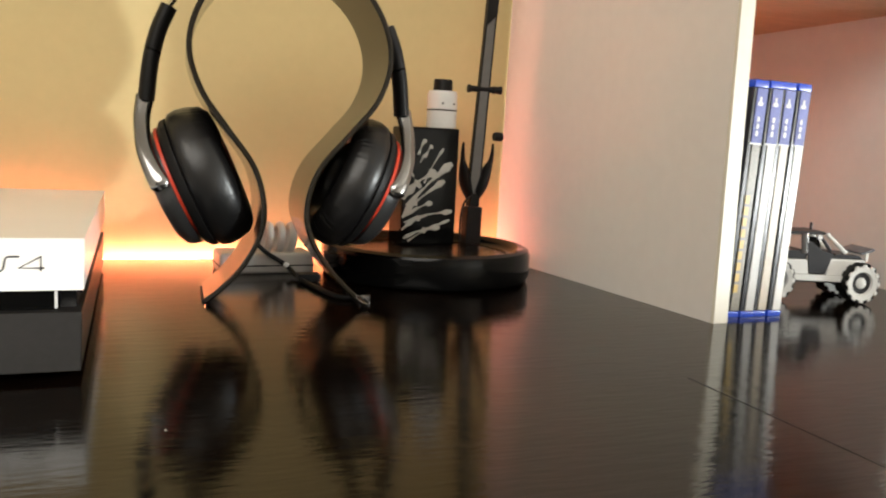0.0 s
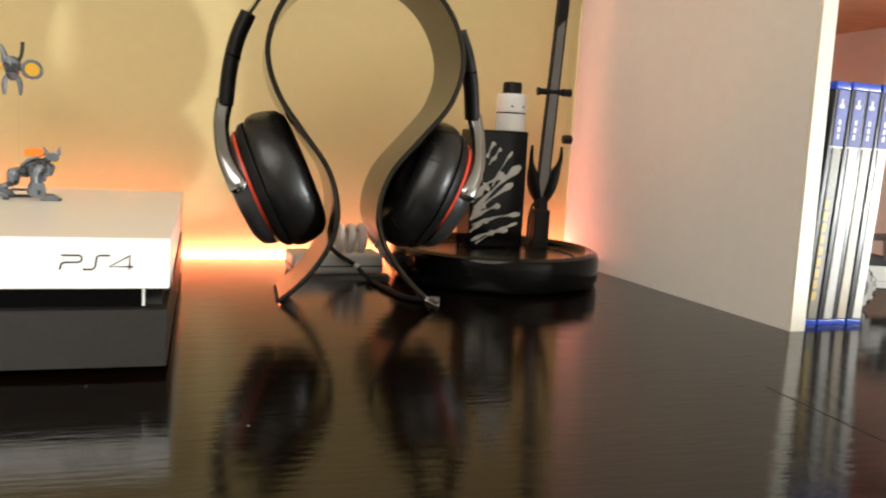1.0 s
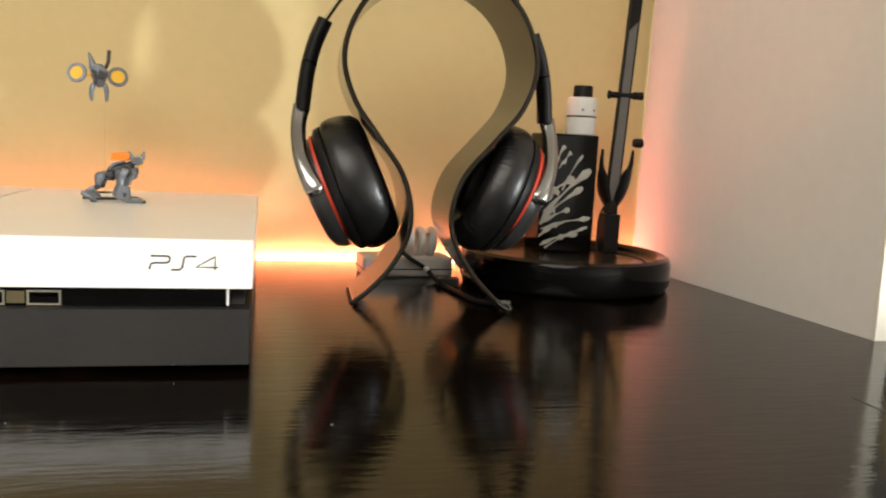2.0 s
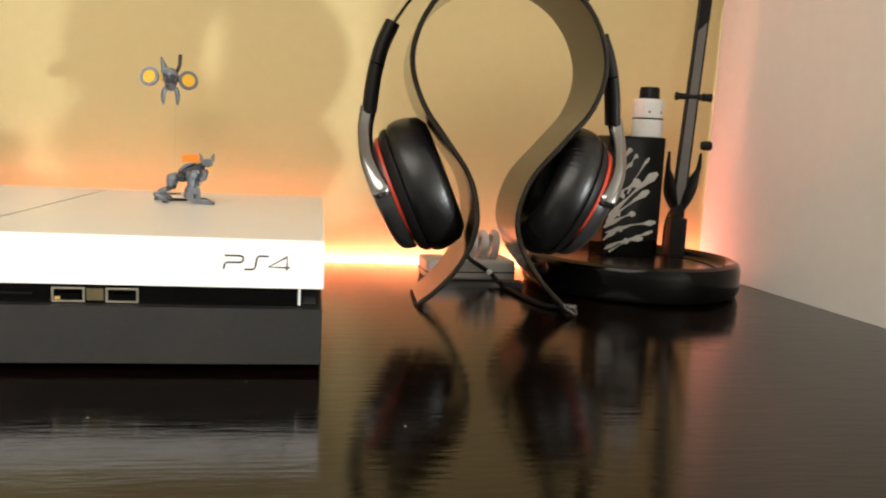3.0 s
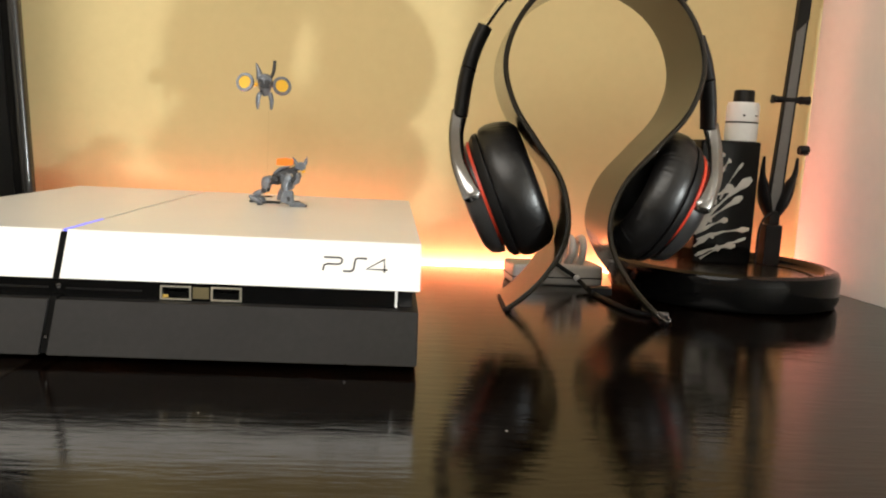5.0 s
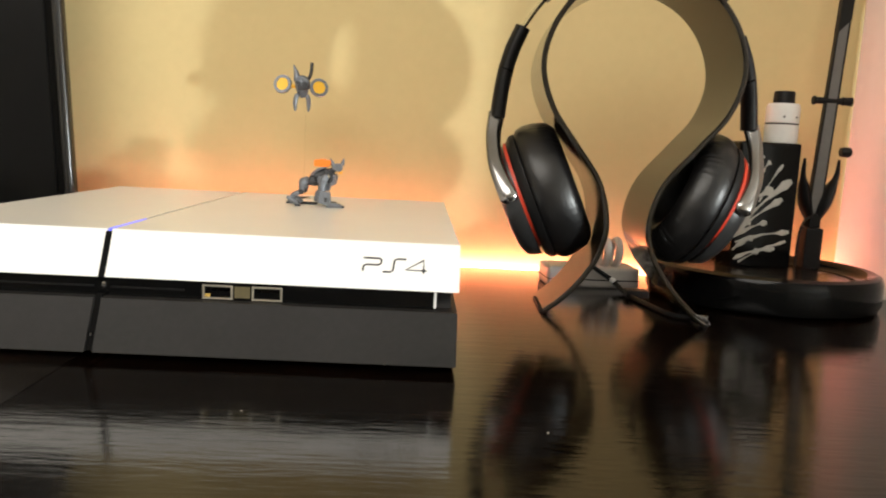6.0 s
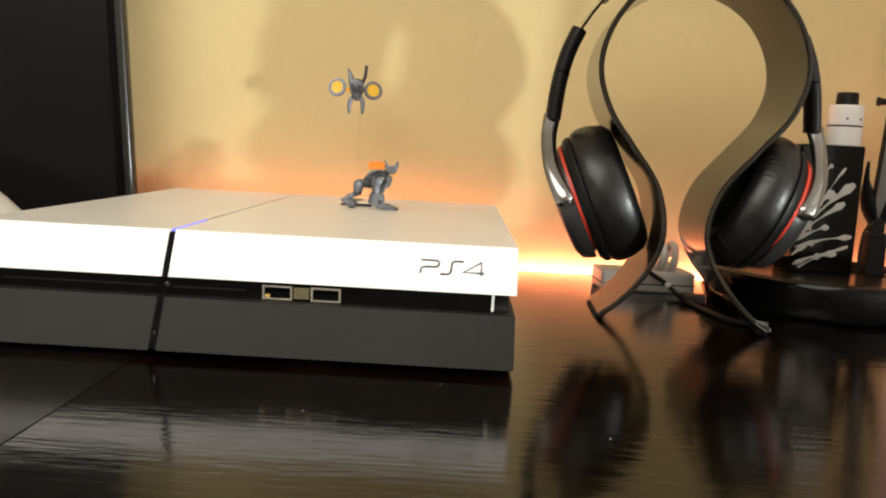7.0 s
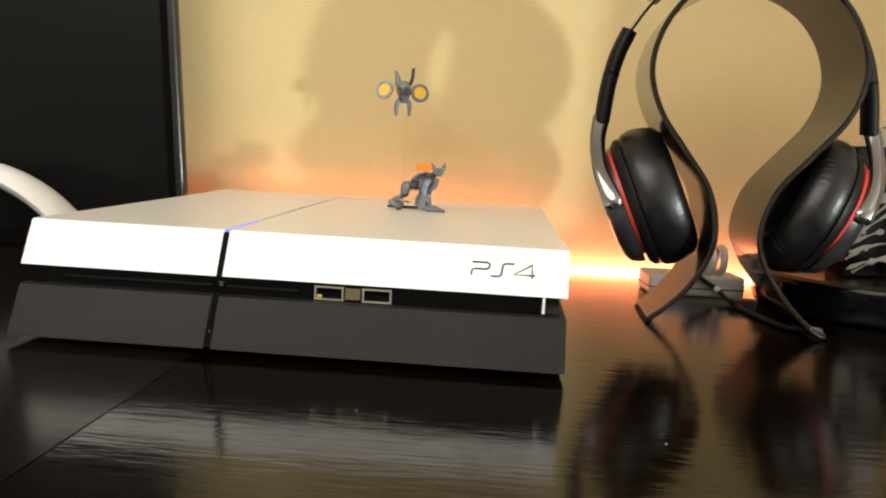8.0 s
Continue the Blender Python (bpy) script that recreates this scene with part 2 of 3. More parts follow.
def desk():
    ob = thing("desk", (0, 0, 0), "glossy black-brown laminate desk made of butted boards", "desk")
    part("board", box(-1.20, 0.02, -0.03, -0.0343, EDGE_Y, 0.0, 0.0002), DESK_WORN, ob, "duller worn black-brown board")
    part("board", box(-0.0337, 0.02, -0.03, 1.60, EDGE_Y, 0.0, 0.0002), DESK, ob)
    seam = part("board_seam", box(-0.0004, 0.02, -0.0002, 0.0004, 0.425, 0.00012), MATTBLACK, ob, "hairline seam between boards")
    seam.matrix_local = pose(0.4270, 0, 0)
    for x in (-1.10, 1.50):
        for y in (0.08, 0.76):
            part("leg", box(x - 0.025, y - 0.025, -0.74, x + 0.025, y + 0.025, -0.0302, 0.002), MATTBLACK, ob)
    return ob


desk()


def led_strip():
    ob = thing("led_strip", (0, 0, 0), "warm orange light strip glowing in the gap behind the desk", "light strip")
    part("diffuser", box(-0.235, 0.8265, -0.0070, 0.64, 0.8335, -0.0012, 0.001), LEDGLOW, ob, "glowing orange diffuser")
    part("carrier", box(-0.235, 0.8248, -0.0110, 0.64, 0.8355, -0.0073), MATTBLACK, ob, "black strip carrier")
    return ob


led_strip()

# ---- shelf compartment ----
DIV_ANGLE = 4.7


def shelf_unit():
    ob = thing("shelf_unit", (0, 0, 0), "pale melamine shelf compartment standing on the desk", "shelf")
    # the divider turns a little from the wall's normal
    t = box(0, 0.003, 0, 0.0125, 0.298, 0.60, 0.0004)
    band = box(0, 0, 0, 0.0125, 0.0028, 0.60, 0.0005)
    for v in list(t.verts) + list(band.verts):
        if v.co.y < 0.1:
            v.co.y += 0.022 * v.co.z  # the front edge slants back a little
    side = part("divider", t, PANEL, ob, "pale grey melamine divider panel")
    side.matrix_local = pose(0.5285, 0.5285, 0.0, 0, 0.5, DIV_ANGLE)
    part("edge_band", band, EDGE, side, "cream edge banding")
    part("side_panel", box(0.800, 0.60, 0, 0.816, 0.832, 0.60, 0.0006), PANEL, ob)
    # the glow under this board is in its colour
    part("shelf_board", box(0.538, 0.575, 0.2445, 0.7995, 0.832, 0.2605, 0.0006), SHELF_GLOWTINT, ob, "shelf board underside, coloured orange-brown for the light strip's glow")
    return ob


shelf_unit()


# ---- game console ----
CX, CY = -0.13, 0.48
Z0, H, SLOPE = 0.0036, 0.0589, 0.0273
FACE = SLOPE / (H - Z0)


def face_y(z):
    return FACE * (z - Z0)


def console():
    ob = thing("game_console", (CX, CY, 0), "white-topped game console with charcoal base, slanted front, on the desk", "game console")
    back = 0.3195
    seam = 0.1028

    def shell(x0, x1, z0, z1, front_in=0.0, back_in=0.0, bevel=0.0008):
        prof = [(face_y(z0) + front_in, z0), (back - 0.026 * (H - z0) / H - back_in, z0), (back - 0.026 * (H - z1) / H - back_in, z1), (face_y(z1) + front_in, z1)]
        return prism(prof, x0, x1, "x", bevel)

    part("top_shell", shell(0, seam - 0.0009, 0.0365, H), WHITE, ob, "satin white top cover")
    part("top_shell", shell(seam + 0.0009, 0.275, 0.0365, H), WHITE, ob, "satin white top cover")
    part("seam_channel", shell(seam - 0.0014, seam + 0.0014, 0.0362, H - 0.0012, 0.0016, 0.001, 0), SEAMBLACK, ob, "black recessed seam")
    part("seam_inlay", prism([(face_y(0.0366) - 0.0002, 0.0366), (face_y(0.0366) + 0.002, 0.0366), (face_y(H - 0.0012) + 0.002, H - 0.0012), (face_y(H - 0.0012) - 0.0002, H - 0.0012)], seam - 0.0015, seam + 0.0015, "x"), SEAMBLACK, ob, "black strip down the front seam")
    part("light_bar", box(seam - 0.00045, SLOPE + 0.0006, H - 0.0012, seam + 0.00045, SLOPE + 0.052, H - 0.0001), BLUEGLOW, ob, "thin blue glowing light bar")
    mid = part("middle_layer", box(0.004, face_y(0.0325) + 0.0036, 0.0272, 0.2640, 0.296, 0.0368, 0.0004), GLOSSBLACK, ob, "gloss black recessed band")
    part("vent_side", shell(0.2645, 0.2715, 0.0272, 0.0368, 0.012, 0.006, 0.0003), MATTBLACK, ob)
    for k in range(6):
        part("vent_rib", box(0.2714, 0.05 + k * 0.04, 0.029, 0.2726, 0.075 + k * 0.04, 0.036), MATTBLACK, ob)
    # white strip stands in for the highlight on the black band's corner
    part("corner_glint", box(0.2628, face_y(0.0325) + 0.0030, 0.0282, 0.2640, face_y(0.0325) + 0.0040, 0.0362), TOYWHITE, ob, "thin white strip painted as a glint on the corner")
    part("base_shell", shell(0.0022, seam - 0.0018, Z0, 0.0276), GREYSHELL, ob, "matt charcoal lower cover")
    part("base_shell", shell(seam + 0.0014, 0.2744, Z0, 0.0276), GREYSHELL, ob, "matt charcoal lower cover")
    part("seam_channel", shell(seam - 0.0020, seam + 0.0016, Z0 + 0.0006, 0.0286, 0.0018, 0.001, 0), SEAMBLACK, ob)
    for x in (0.03, 0.245):
        for y in (0.03, 0.26):
            part("foot", lathe([(0, 0), (0.006, 0), (0.0065, 0.001), (0.0065, Z0 + 0.0006), (0, Z0 + 0.0006)], 20, m=Matrix.Translation((x, y, 0))), RUBBER, ob, "small rubber foot")
    # front ports on the middle layer
    yf = face_y(0.0325) + 0.0036 + 0.0012
    for x in (0.1580, 0.1818):
        bm = bmesh.new()
        for a in ((-0.0073, -0.0035, 0.0073, -0.0027), (-0.0073, 0.0026, 0.0073, 0.0034), (-0.0073, -0.0027, -0.0064, 0.0026), (0.0064, -0.0027, 0.0073, 0.0026)):
            box(x + a[0], yf - 0.0022, 0.0316 + a[1], x + a[2], yf + 0.004, 0.0316 + a[3], 0.0001, bm)
        port = part("usb_port", bm, PORTMETAL, mid, "steel USB socket")
        port.matrix_parent_inverse = Matrix()
        part("tongue", box(x - 0.0048, yf - 0.0012, 0.0320, x + 0.0052, yf + 0.003, 0.0332, 0.0001), PORTWHITE, port, "dark socket tongue")
        if x < 0.17:
            part("spring", box(x - 0.0062, yf - 0.0016, 0.0291, x - 0.0036, yf + 0.002, 0.0306, 0.0002), OCHRE, port, "yellow spring tab")
            part("spring", box(x + 0.0010, yf - 0.0012, 0.0292, x + 0.0052, yf + 0.002, 0.0298, 0.0001), OCHRE, port, "yellow spring tab")
    part("contact_plate", box(0.1660, yf - 0.0020, 0.0290, 0.1736, yf - 0.0012, 0.0346, 0.0002), GOLD, ob, "dull gold plate between the sockets")
    part("disc_slot", box(0.022, yf - 0.0019, 0.0316, seam - 0.004, yf - 0.0012, 0.0324), MATTBLACK, ob, "narrow disc slot")
    part("disc_slot", box(seam + 0.004, yf - 0.0019, 0.0314, 0.142, yf - 0.0012, 0.0322), MATTBLACK, ob)
    part("eject_button", lathe([(0, 0), (0.0012, 0), (0.0012, 0.0008), (0, 0.0010)], 14, m=Matrix.Translation((seam + 0.0010, yf - 0.0014, 0.0330)) @ pose(0, 0, 0, 90)), CHROME, ob, "tiny bright button")
    part("status_dot", box(0.2400, -0.0006, 0.0037, 0.2412, 0.0006, 0.0046, 0.0002), CHROME, ob)
    part("status_dot", box(seam - 0.0008, face_y(0.011) + 0.0006, 0.0105, seam + 0.0004, face_y(0.011) + 0.0018, 0.0122, 0.0002), CHROME, ob)
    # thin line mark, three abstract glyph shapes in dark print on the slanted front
    normal = Vector((0, -(H - Z0), SLOPE)).normalized()
    along = Vector((0, SLOPE, H - Z0)).normalized()
    base = Vector((0.2275, face_y(0.0448), 0.0448)) + normal * 0.00015

    def stroke(pts, bm, w=0.00046):
        q = [base + Vector((1, 0, 0)) * a + along * b for a, b in pts]
        return tube(q, w, 6, bm)

    for pts in ([(0.0000, 0.0068), (0.0076, 0.0068), (0.0088, 0.0060), (0.0086, 0.0042), (0.0074, 0.0034), (0.0016, 0.0034), (0.0002, 0.0026), (-0.0002, 0.0000)],
                [(0.0208, 0.0068), (0.0164, 0.0068), (0.0152, 0.0060), (0.0146, 0.0010), (0.0134, 0.0), (0.0096, 0.0)],
                [(0.0296, 0.0000), (0.0296, 0.0068), (0.0208, 0.0014), (0.0310, 0.0014)]):
        part("printed_mark", stroke(pts, bmesh.new()), LOGO, ob, "thin dark line mark")
    return ob


console()


# ---- headphone stand and headphones ----
SX, SY = 0.2595, 0.617


def stand():
    ob = thing("headphone_stand", (SX, SY, 0), "bent smoked glossy acrylic omega-shaped headphone stand on the desk", "headphone stand", rz=-3)
    half = [(-0.0505, 0.0018), (-0.0410, 0.0100), (-0.0290, 0.0240), (-0.0190, 0.0430), (-0.0160, 0.0640), (-0.0225, 0.0890), (-0.0395, 0.1130), (-0.0550, 0.1350), (-0.0625, 0.1600)]
    top = [(-0.0625 * math.cos(a), 0.160 + 0.0625 * math.sin(a)) for a in (0.4, 0.8, 1.2, math.pi / 2)]
    left = half + top
    bend = {0.0100: 0.0405, 0.0240: 0.0272, 0.0430: 0.0150, 0.0640: 0.0108, 0.0890: 0.0182, 0.1130: 0.0375}  # this side bends in further
    full = left + [(bend.get(z, -x), z) for x, z in left[-2::-1]]
    path = [(p.x, p.y) for p in smooth_path([(x, z, 0) for x, z in full], 6)]

    def width(x, z):
        """The band narrows towards its feet, the two ends cut at a slight skew."""
        k = max(0.0, 1 - z / 0.055)
        return (0.014 * k, 0.080 - 0.008 * k) if x < 0 else (-0.006 * k, 0.080 - 0.032 * k)

    part("bent_band", ribbon(path, 0.0, 0.080, 0.0034, y_of=width), ACRYLIC, ob, "glossy smoked acrylic band")
    for s, y0, y1 in ((-1, 0.018, 0.068), (1, -0.002, 0.044)):
        part("foot_pad", box(s * 0.0500 - 0.003, y0, 0.0, s * 0.0500 + 0.003, y1, 0.0016, 0.0005), RUBBER, ob, "thin dark foot pad")
    clip = tube(smooth_path([(0.0445, -0.0066, 0.0062), (0.0500, -0.0066, 0.0030), (0.0530, -0.0066, 0.0034), (0.0490, -0.0066, 0.0074), (0.0445, -0.0066, 0.0086)], 5, True), 0.0003, 8, closed=True)
    part("end_clip", clip, CHROME, ob, "small bright clip on the foot's end")
    return ob


stand()


def headphones():
    ob = thing("headphones", (0.2585, 0.658, 0.0), "black over-ear headphones with red rings, hung on the stand", "headphones", rz=-3)
    # headband over the stand's top, padded in the middle
    arc = []
    for k in range(25):
        a = radians(45 + 90 * k / 24)
        arc.append((0.0835 * math.cos(a), 0, 0.142 + 0.0955 * math.sin(a)))
    part("headband", tube(arc, 0.0075, 14, flat=(1.9, 0.75)), LEATHER, ob, "black padded headband")
    for s, side in ((-1, "l"), (1, "r")):
        sleeve = smooth_path([(s * 0.0715, 0, 0.188), (s * 0.0780, 0, 0.172), (s * 0.0825, 0, 0.152), (s * 0.0850, 0, 0.128)], 6)
        sl = part("sleeve", tube(sleeve, 0.0062, 14, flat=(1.35, 0.85)), MATTBLACK, ob, "matt black adjuster sleeve")
        part("groove", tube([(s * 0.0808, 0, 0.1604), (s * 0.0812, 0, 0.1592)], 0.0065, 14, flat=(1.35, 0.85)), GLOSSBLACK, sl)
        part("slider", tube([(s * 0.0560, 0, 0.2100), (s * 0.0640, 0, 0.1995), (s * 0.0720, 0, 0.187)], 0.0030, 10, flat=(1.6, 0.6)), STEEL, ob, "thin steel slider")
        arm = smooth_path([(s * 0.0855, -0.002, 0.1310), (s * 0.0872, -0.010, 0.1150), (s * 0.0850, -0.022, 0.0975), (s * 0.0790, -0.030, 0.0830), (s * 0.0735, -0.0325, 0.0735)], 6)
        n = len(arm)
        part("arm", tube(arm, [0.0056 - 0.0012 * math.sin(math.pi * i / (n - 1)) + 0.0012 * (i / (n - 1)) if i < n - 2 else (0.0052, 0.0036)[i - n + 2] for i in range(n)], 16, flat=(0.5, 1.0)), CHROME, ob, "curved chrome arm")
        # cup: axis leans up towards the middle
        tilt = 23.6
        cx, cz = s * (0.0665 if s < 0 else 0.0680), 0.0815
        m = pose(cx, 0, cz, 0, 0, 0) @ pose(0, 0, 0, 0, 0, -6 if s < 0 else 5) @ pose(0, 0, 0, 0, -s * (90 - tilt), 0)
        # local z is the way the pad faces, local x the long way of the oval
        off = Matrix.Translation((-s * 0.0085, 0, 0))
        cup = part("ear_cup", lathe([(0, -0.0150), (0.020, -0.0146), (0.029, -0.0130), (0.0340, -0.0098), (0.0358, -0.005), (0.0362, -0.0012), (0.034, -0.0010), (0, -0.0010)], 48, 1.08, 0.88, m=m @ off), GUNMETAL, ob, "dark metallic ear cup")
        part("ring", lathe([(0.0345, -0.0012), (0.0368, -0.0010), (0.0368, 0.0008), (0.0345, 0.0012)], 48, 1.02, 0.90, m=m @ Matrix.Translation((-s * 0.0055, 0, 0))), RED, cup, "bright red ring")
        part("plate", lathe([(0.030, 0.0010), (0.0372, 0.0010), (0.0405, 0.0040), (0.0410, 0.0075), (0.030, 0.0085)], 48, 1.08, 0.88, m=m @ off), MATTBLACK, cup, "black pad plate")
        plump = 0.0025 if s < 0 else 0.0
        prof = [(0.030, 0.0078), (0.0395, 0.0080), (0.0418, 0.0105), (0.0428, 0.0155), (0.0422, 0.0215), (0.0398, 0.0275 + plump), (0.0352, 0.0318 + plump), (0.0300, 0.0332 + plump), (0.0250, 0.0312 + plump), (0.0222, 0.0265), (0.0213, 0.0170), (0.0, 0.0150)]
        bm = lathe(prof, 240, 1.10, 0.88)
        for v in bm.verts:  # fine creases in the soft cover near its outer rim
            r = math.hypot(v.co.x, v.co.y)
            if r > 0.034 and v.co.z > 0.012:
                a = math.atan2(v.co.y, v.co.x)
                v.co.z += (0.0012 if s < 0 else 0.0024) * math.sin(a * 60 + 2 * math.sin(a * 7)) * noise.noise(Vector((a * 3, s, 0)))
        bmesh.ops.transform(bm, matrix=m @ off, verts=bm.verts)
        part("ear_pad", bm, LEATHER, cup, "soft black leatherette ear pad")
    return ob


headphones()


# ---- cable, charger box behind the stand ----
def cable(name, pts, r, mat, label):
    ob = thing(name, (0, 0, 0), label, "cable")
    part("cord", tube(smooth_path(pts, 8), r, 10, up=(0, 0, 1)), mat, ob)
    return ob


def charger():
    ob = thing("charger_box", (0.2690, 0.757, 0), "light grey power block with cable loops on top, on the desk", "power block", rz=4)
    part("body", box(-0.041, -0.014, 0, 0.034, 0.022, 0.0165, 0.003, seg=3), GREYPLASTIC, ob)
    part("band", box(-0.0413, -0.0143, 0.0060, 0.0343, 0.0223, 0.0070), MATTBLACK, ob)
    for k in range(3):
        x = -0.001 + k * 0.0095
        loop = [(x + 0.0012 * math.sin(a), 0.004 + 0.011 * math.cos(a), 0.0262 + 0.0110 * math.sin(a)) for a in [2 * math.pi * i / 28 for i in range(28)]]
        part("cable_loop", tube(loop, 0.0031, 10, closed=True, up=(1, 0, 0)), GREYPLASTIC, ob)
    return ob


charger()
plug = cable("headphone_cable", [(0.2545, 0.736, 0.0270), (0.2640, 0.736, 0.0180), (0.2790, 0.735, 0.0085), (0.2850, 0.712, 0.0022), (0.2900, 0.672, 0.0020), (0.2980, 0.638, 0.0020), (0.3140, 0.631, 0.0020)], 0.0018, RUBBER, "thin black cable with a pale bead, lying on the desk")
part("bead", lathe([(0, -0.0024), (0.0015, -0.0020), (0.0025, -0.0008), (0.0025, 0.0008), (0.0015, 0.0020), (0, 0.0024)], 20, m=Matrix.Translation((0.2792, 0.733, 0.0085))), PALE, plug, "pale round bead")
part("connector", box(0.2830, 0.702, 0.0003, 0.3000, 0.714, 0.0064, 0.0012), MATTBLACK, plug, "black in-line connector")
part("jack", tube([(0.313, 0.6313, 0.0022), (0.3185, 0.6295, 0.0022)], 0.0020, 12), GUNMETAL, plug, "dark metal jack tip")

# ---- tray with the vaporiser and the clamp ----
TX, TY, TR = 0.3965, 0.7345, 0.0875


def tray():
    ob = thing("round_tray", (TX, TY, 0), "round glossy black tray with a thick rolled rim", "tray")
    prof = [(0, 0.0), (TR - 0.008, 0.0), (TR - 0.002, 0.0016), (TR, 0.006), (TR, 0.0215), (TR - 0.0016, 0.0258), (TR - 0.0055, 0.0275), (TR - 0.0095, 0.0262),
            (TR - 0.0125, 0.0235), (TR - 0.0150, 0.0212), (TR - 0.020, 0.0204), (0, 0.0200)]
    dish = part("dish", lathe(prof, 96), GLOSSBLACK, ob)
    part("floor_inlay", lathe([(0, 0.0202), (TR - 0.022, 0.0202), (TR - 0.0225, 0.0206), (0, 0.0207)], 72), TRAYTOP, dish, "satin dark inlay")
    return ob


tray()


def vaporiser():
    ob = thing("vaporiser", (0.4070, 0.776, 0.0207), "black box vaporiser splashed with grey paint, standing in the tray", "vaporiser", rz=2)
    ob.scale = (1.066, 1.066, 1.009)
    body = part("body", box(-0.0245, -0.015, 0, 0.0235, 0.015, 0.1018, 0.0022, seg=3), GLOSSBLACK, ob)
    part("tank", lathe([(0, 0.1117), (0.0122, 0.1117), (0.0124, 0.1125), (0.0124, 0.1262), (0.0118, 0.1266), (0.0118, 0.1274), (0.0124, 0.1278), (0.0124, 0.1405), (0.0112, 0.1435), (0, 0.1435)], 40, m=Matrix.Translation((0.0128, 0, -0.0097))), TOYWHITE, ob, "white tank with a dark seam")
    part("tank_seam", lathe([(0.0119, 0.1264), (0.01215, 0.1264), (0.01215, 0.1276), (0.0119, 0.1276)], 40, m=Matrix.Translation((0.0128, 0, -0.0097))), MATTBLACK, ob)
    for a in (-110, -62):
        part("air_hole", lathe([(0, 0), (0.0009, 0), (0.0009, 0.0003), (0, 0.0003)], 10, m=Matrix.Translation((0.0128 + 0.0124 * math.cos(radians(a)), 0.0124 * math.sin(radians(a)), 0.1228)) @ pose(0, 0, 0, 90, 0, a + 90)), MATTBLACK, ob)
    part("drip_tip", lathe([(0, 0.1436), (0.0080, 0.1436), (0.0078, 0.152), (0.0072, 0.1535), (0.0040, 0.1535), (0.0038, 0.147), (0, 0.147)], 32, m=Matrix.Translation((0.0128, 0, -0.0097))), MATTBLACK, ob, "black mouthpiece")
    # splashes: thin raised drops with tails, low corner to the other side
    rnd = random.Random(7)
    rays = [(-0.020, 0.040, 0.018, 0.078, 0.0034), (-0.021, 0.052, 0.004, 0.070, 0.0036), (-0.022, 0.026, 0.020, 0.036, 0.0022), (-0.020, 0.014, 0.010, 0.022, 0.0022),
            (-0.022, 0.031, 0.002, 0.043, 0.0024), (-0.018, 0.010, 0.018, 0.028, 0.0018), (-0.006, 0.060, 0.010, 0.090, 0.0012), (-0.012, 0.084, -0.006, 0.097, 0.0024),
            (-0.006, 0.082, 0.0, 0.092, 0.0020), (-0.021, 0.060, -0.016, 0.068, 0.0034), (-0.020, 0.036, 0.012, 0.062, 0.0026), (-0.010, 0.078, -0.004, 0.085, 0.0018),
            (-0.0235, 0.046, -0.010, 0.060, 0.0058), (-0.0235, 0.030, -0.012, 0.044, 0.0046), (-0.0235, 0.020, -0.008, 0.030, 0.0034), (-0.022, 0.012, -0.002, 0.019, 0.0026), (-0.020, 0.066, -0.017, 0.076, 0.0022)]
    for x0, z0, x1, z1, w in rays:
        n = 9
        pts, rad = [], []
        for i in range(n):
            t = i / (n - 1)
            pts.append((x0 + (x1 - x0) * t, -0.0150, -0.006 + z0 + (z1 - z0) * t + 0.002 * math.sin(t * 3) + rnd.uniform(-1, 1) * 0.0004))
            rad.append(w * (0.45 + 0.25 * math.sin(t * 9 + x0 * 900) + (0.75 * max(0, 1 - abs(t - 0.9) / 0.14))) if i < n - 1 else w * 0.55)
        part("paint_splash", tube(pts, rad, 10, flat=(0.12, 1.0)), SPLASH, body, "dried grey paint splash")
    return ob


vaporiser()


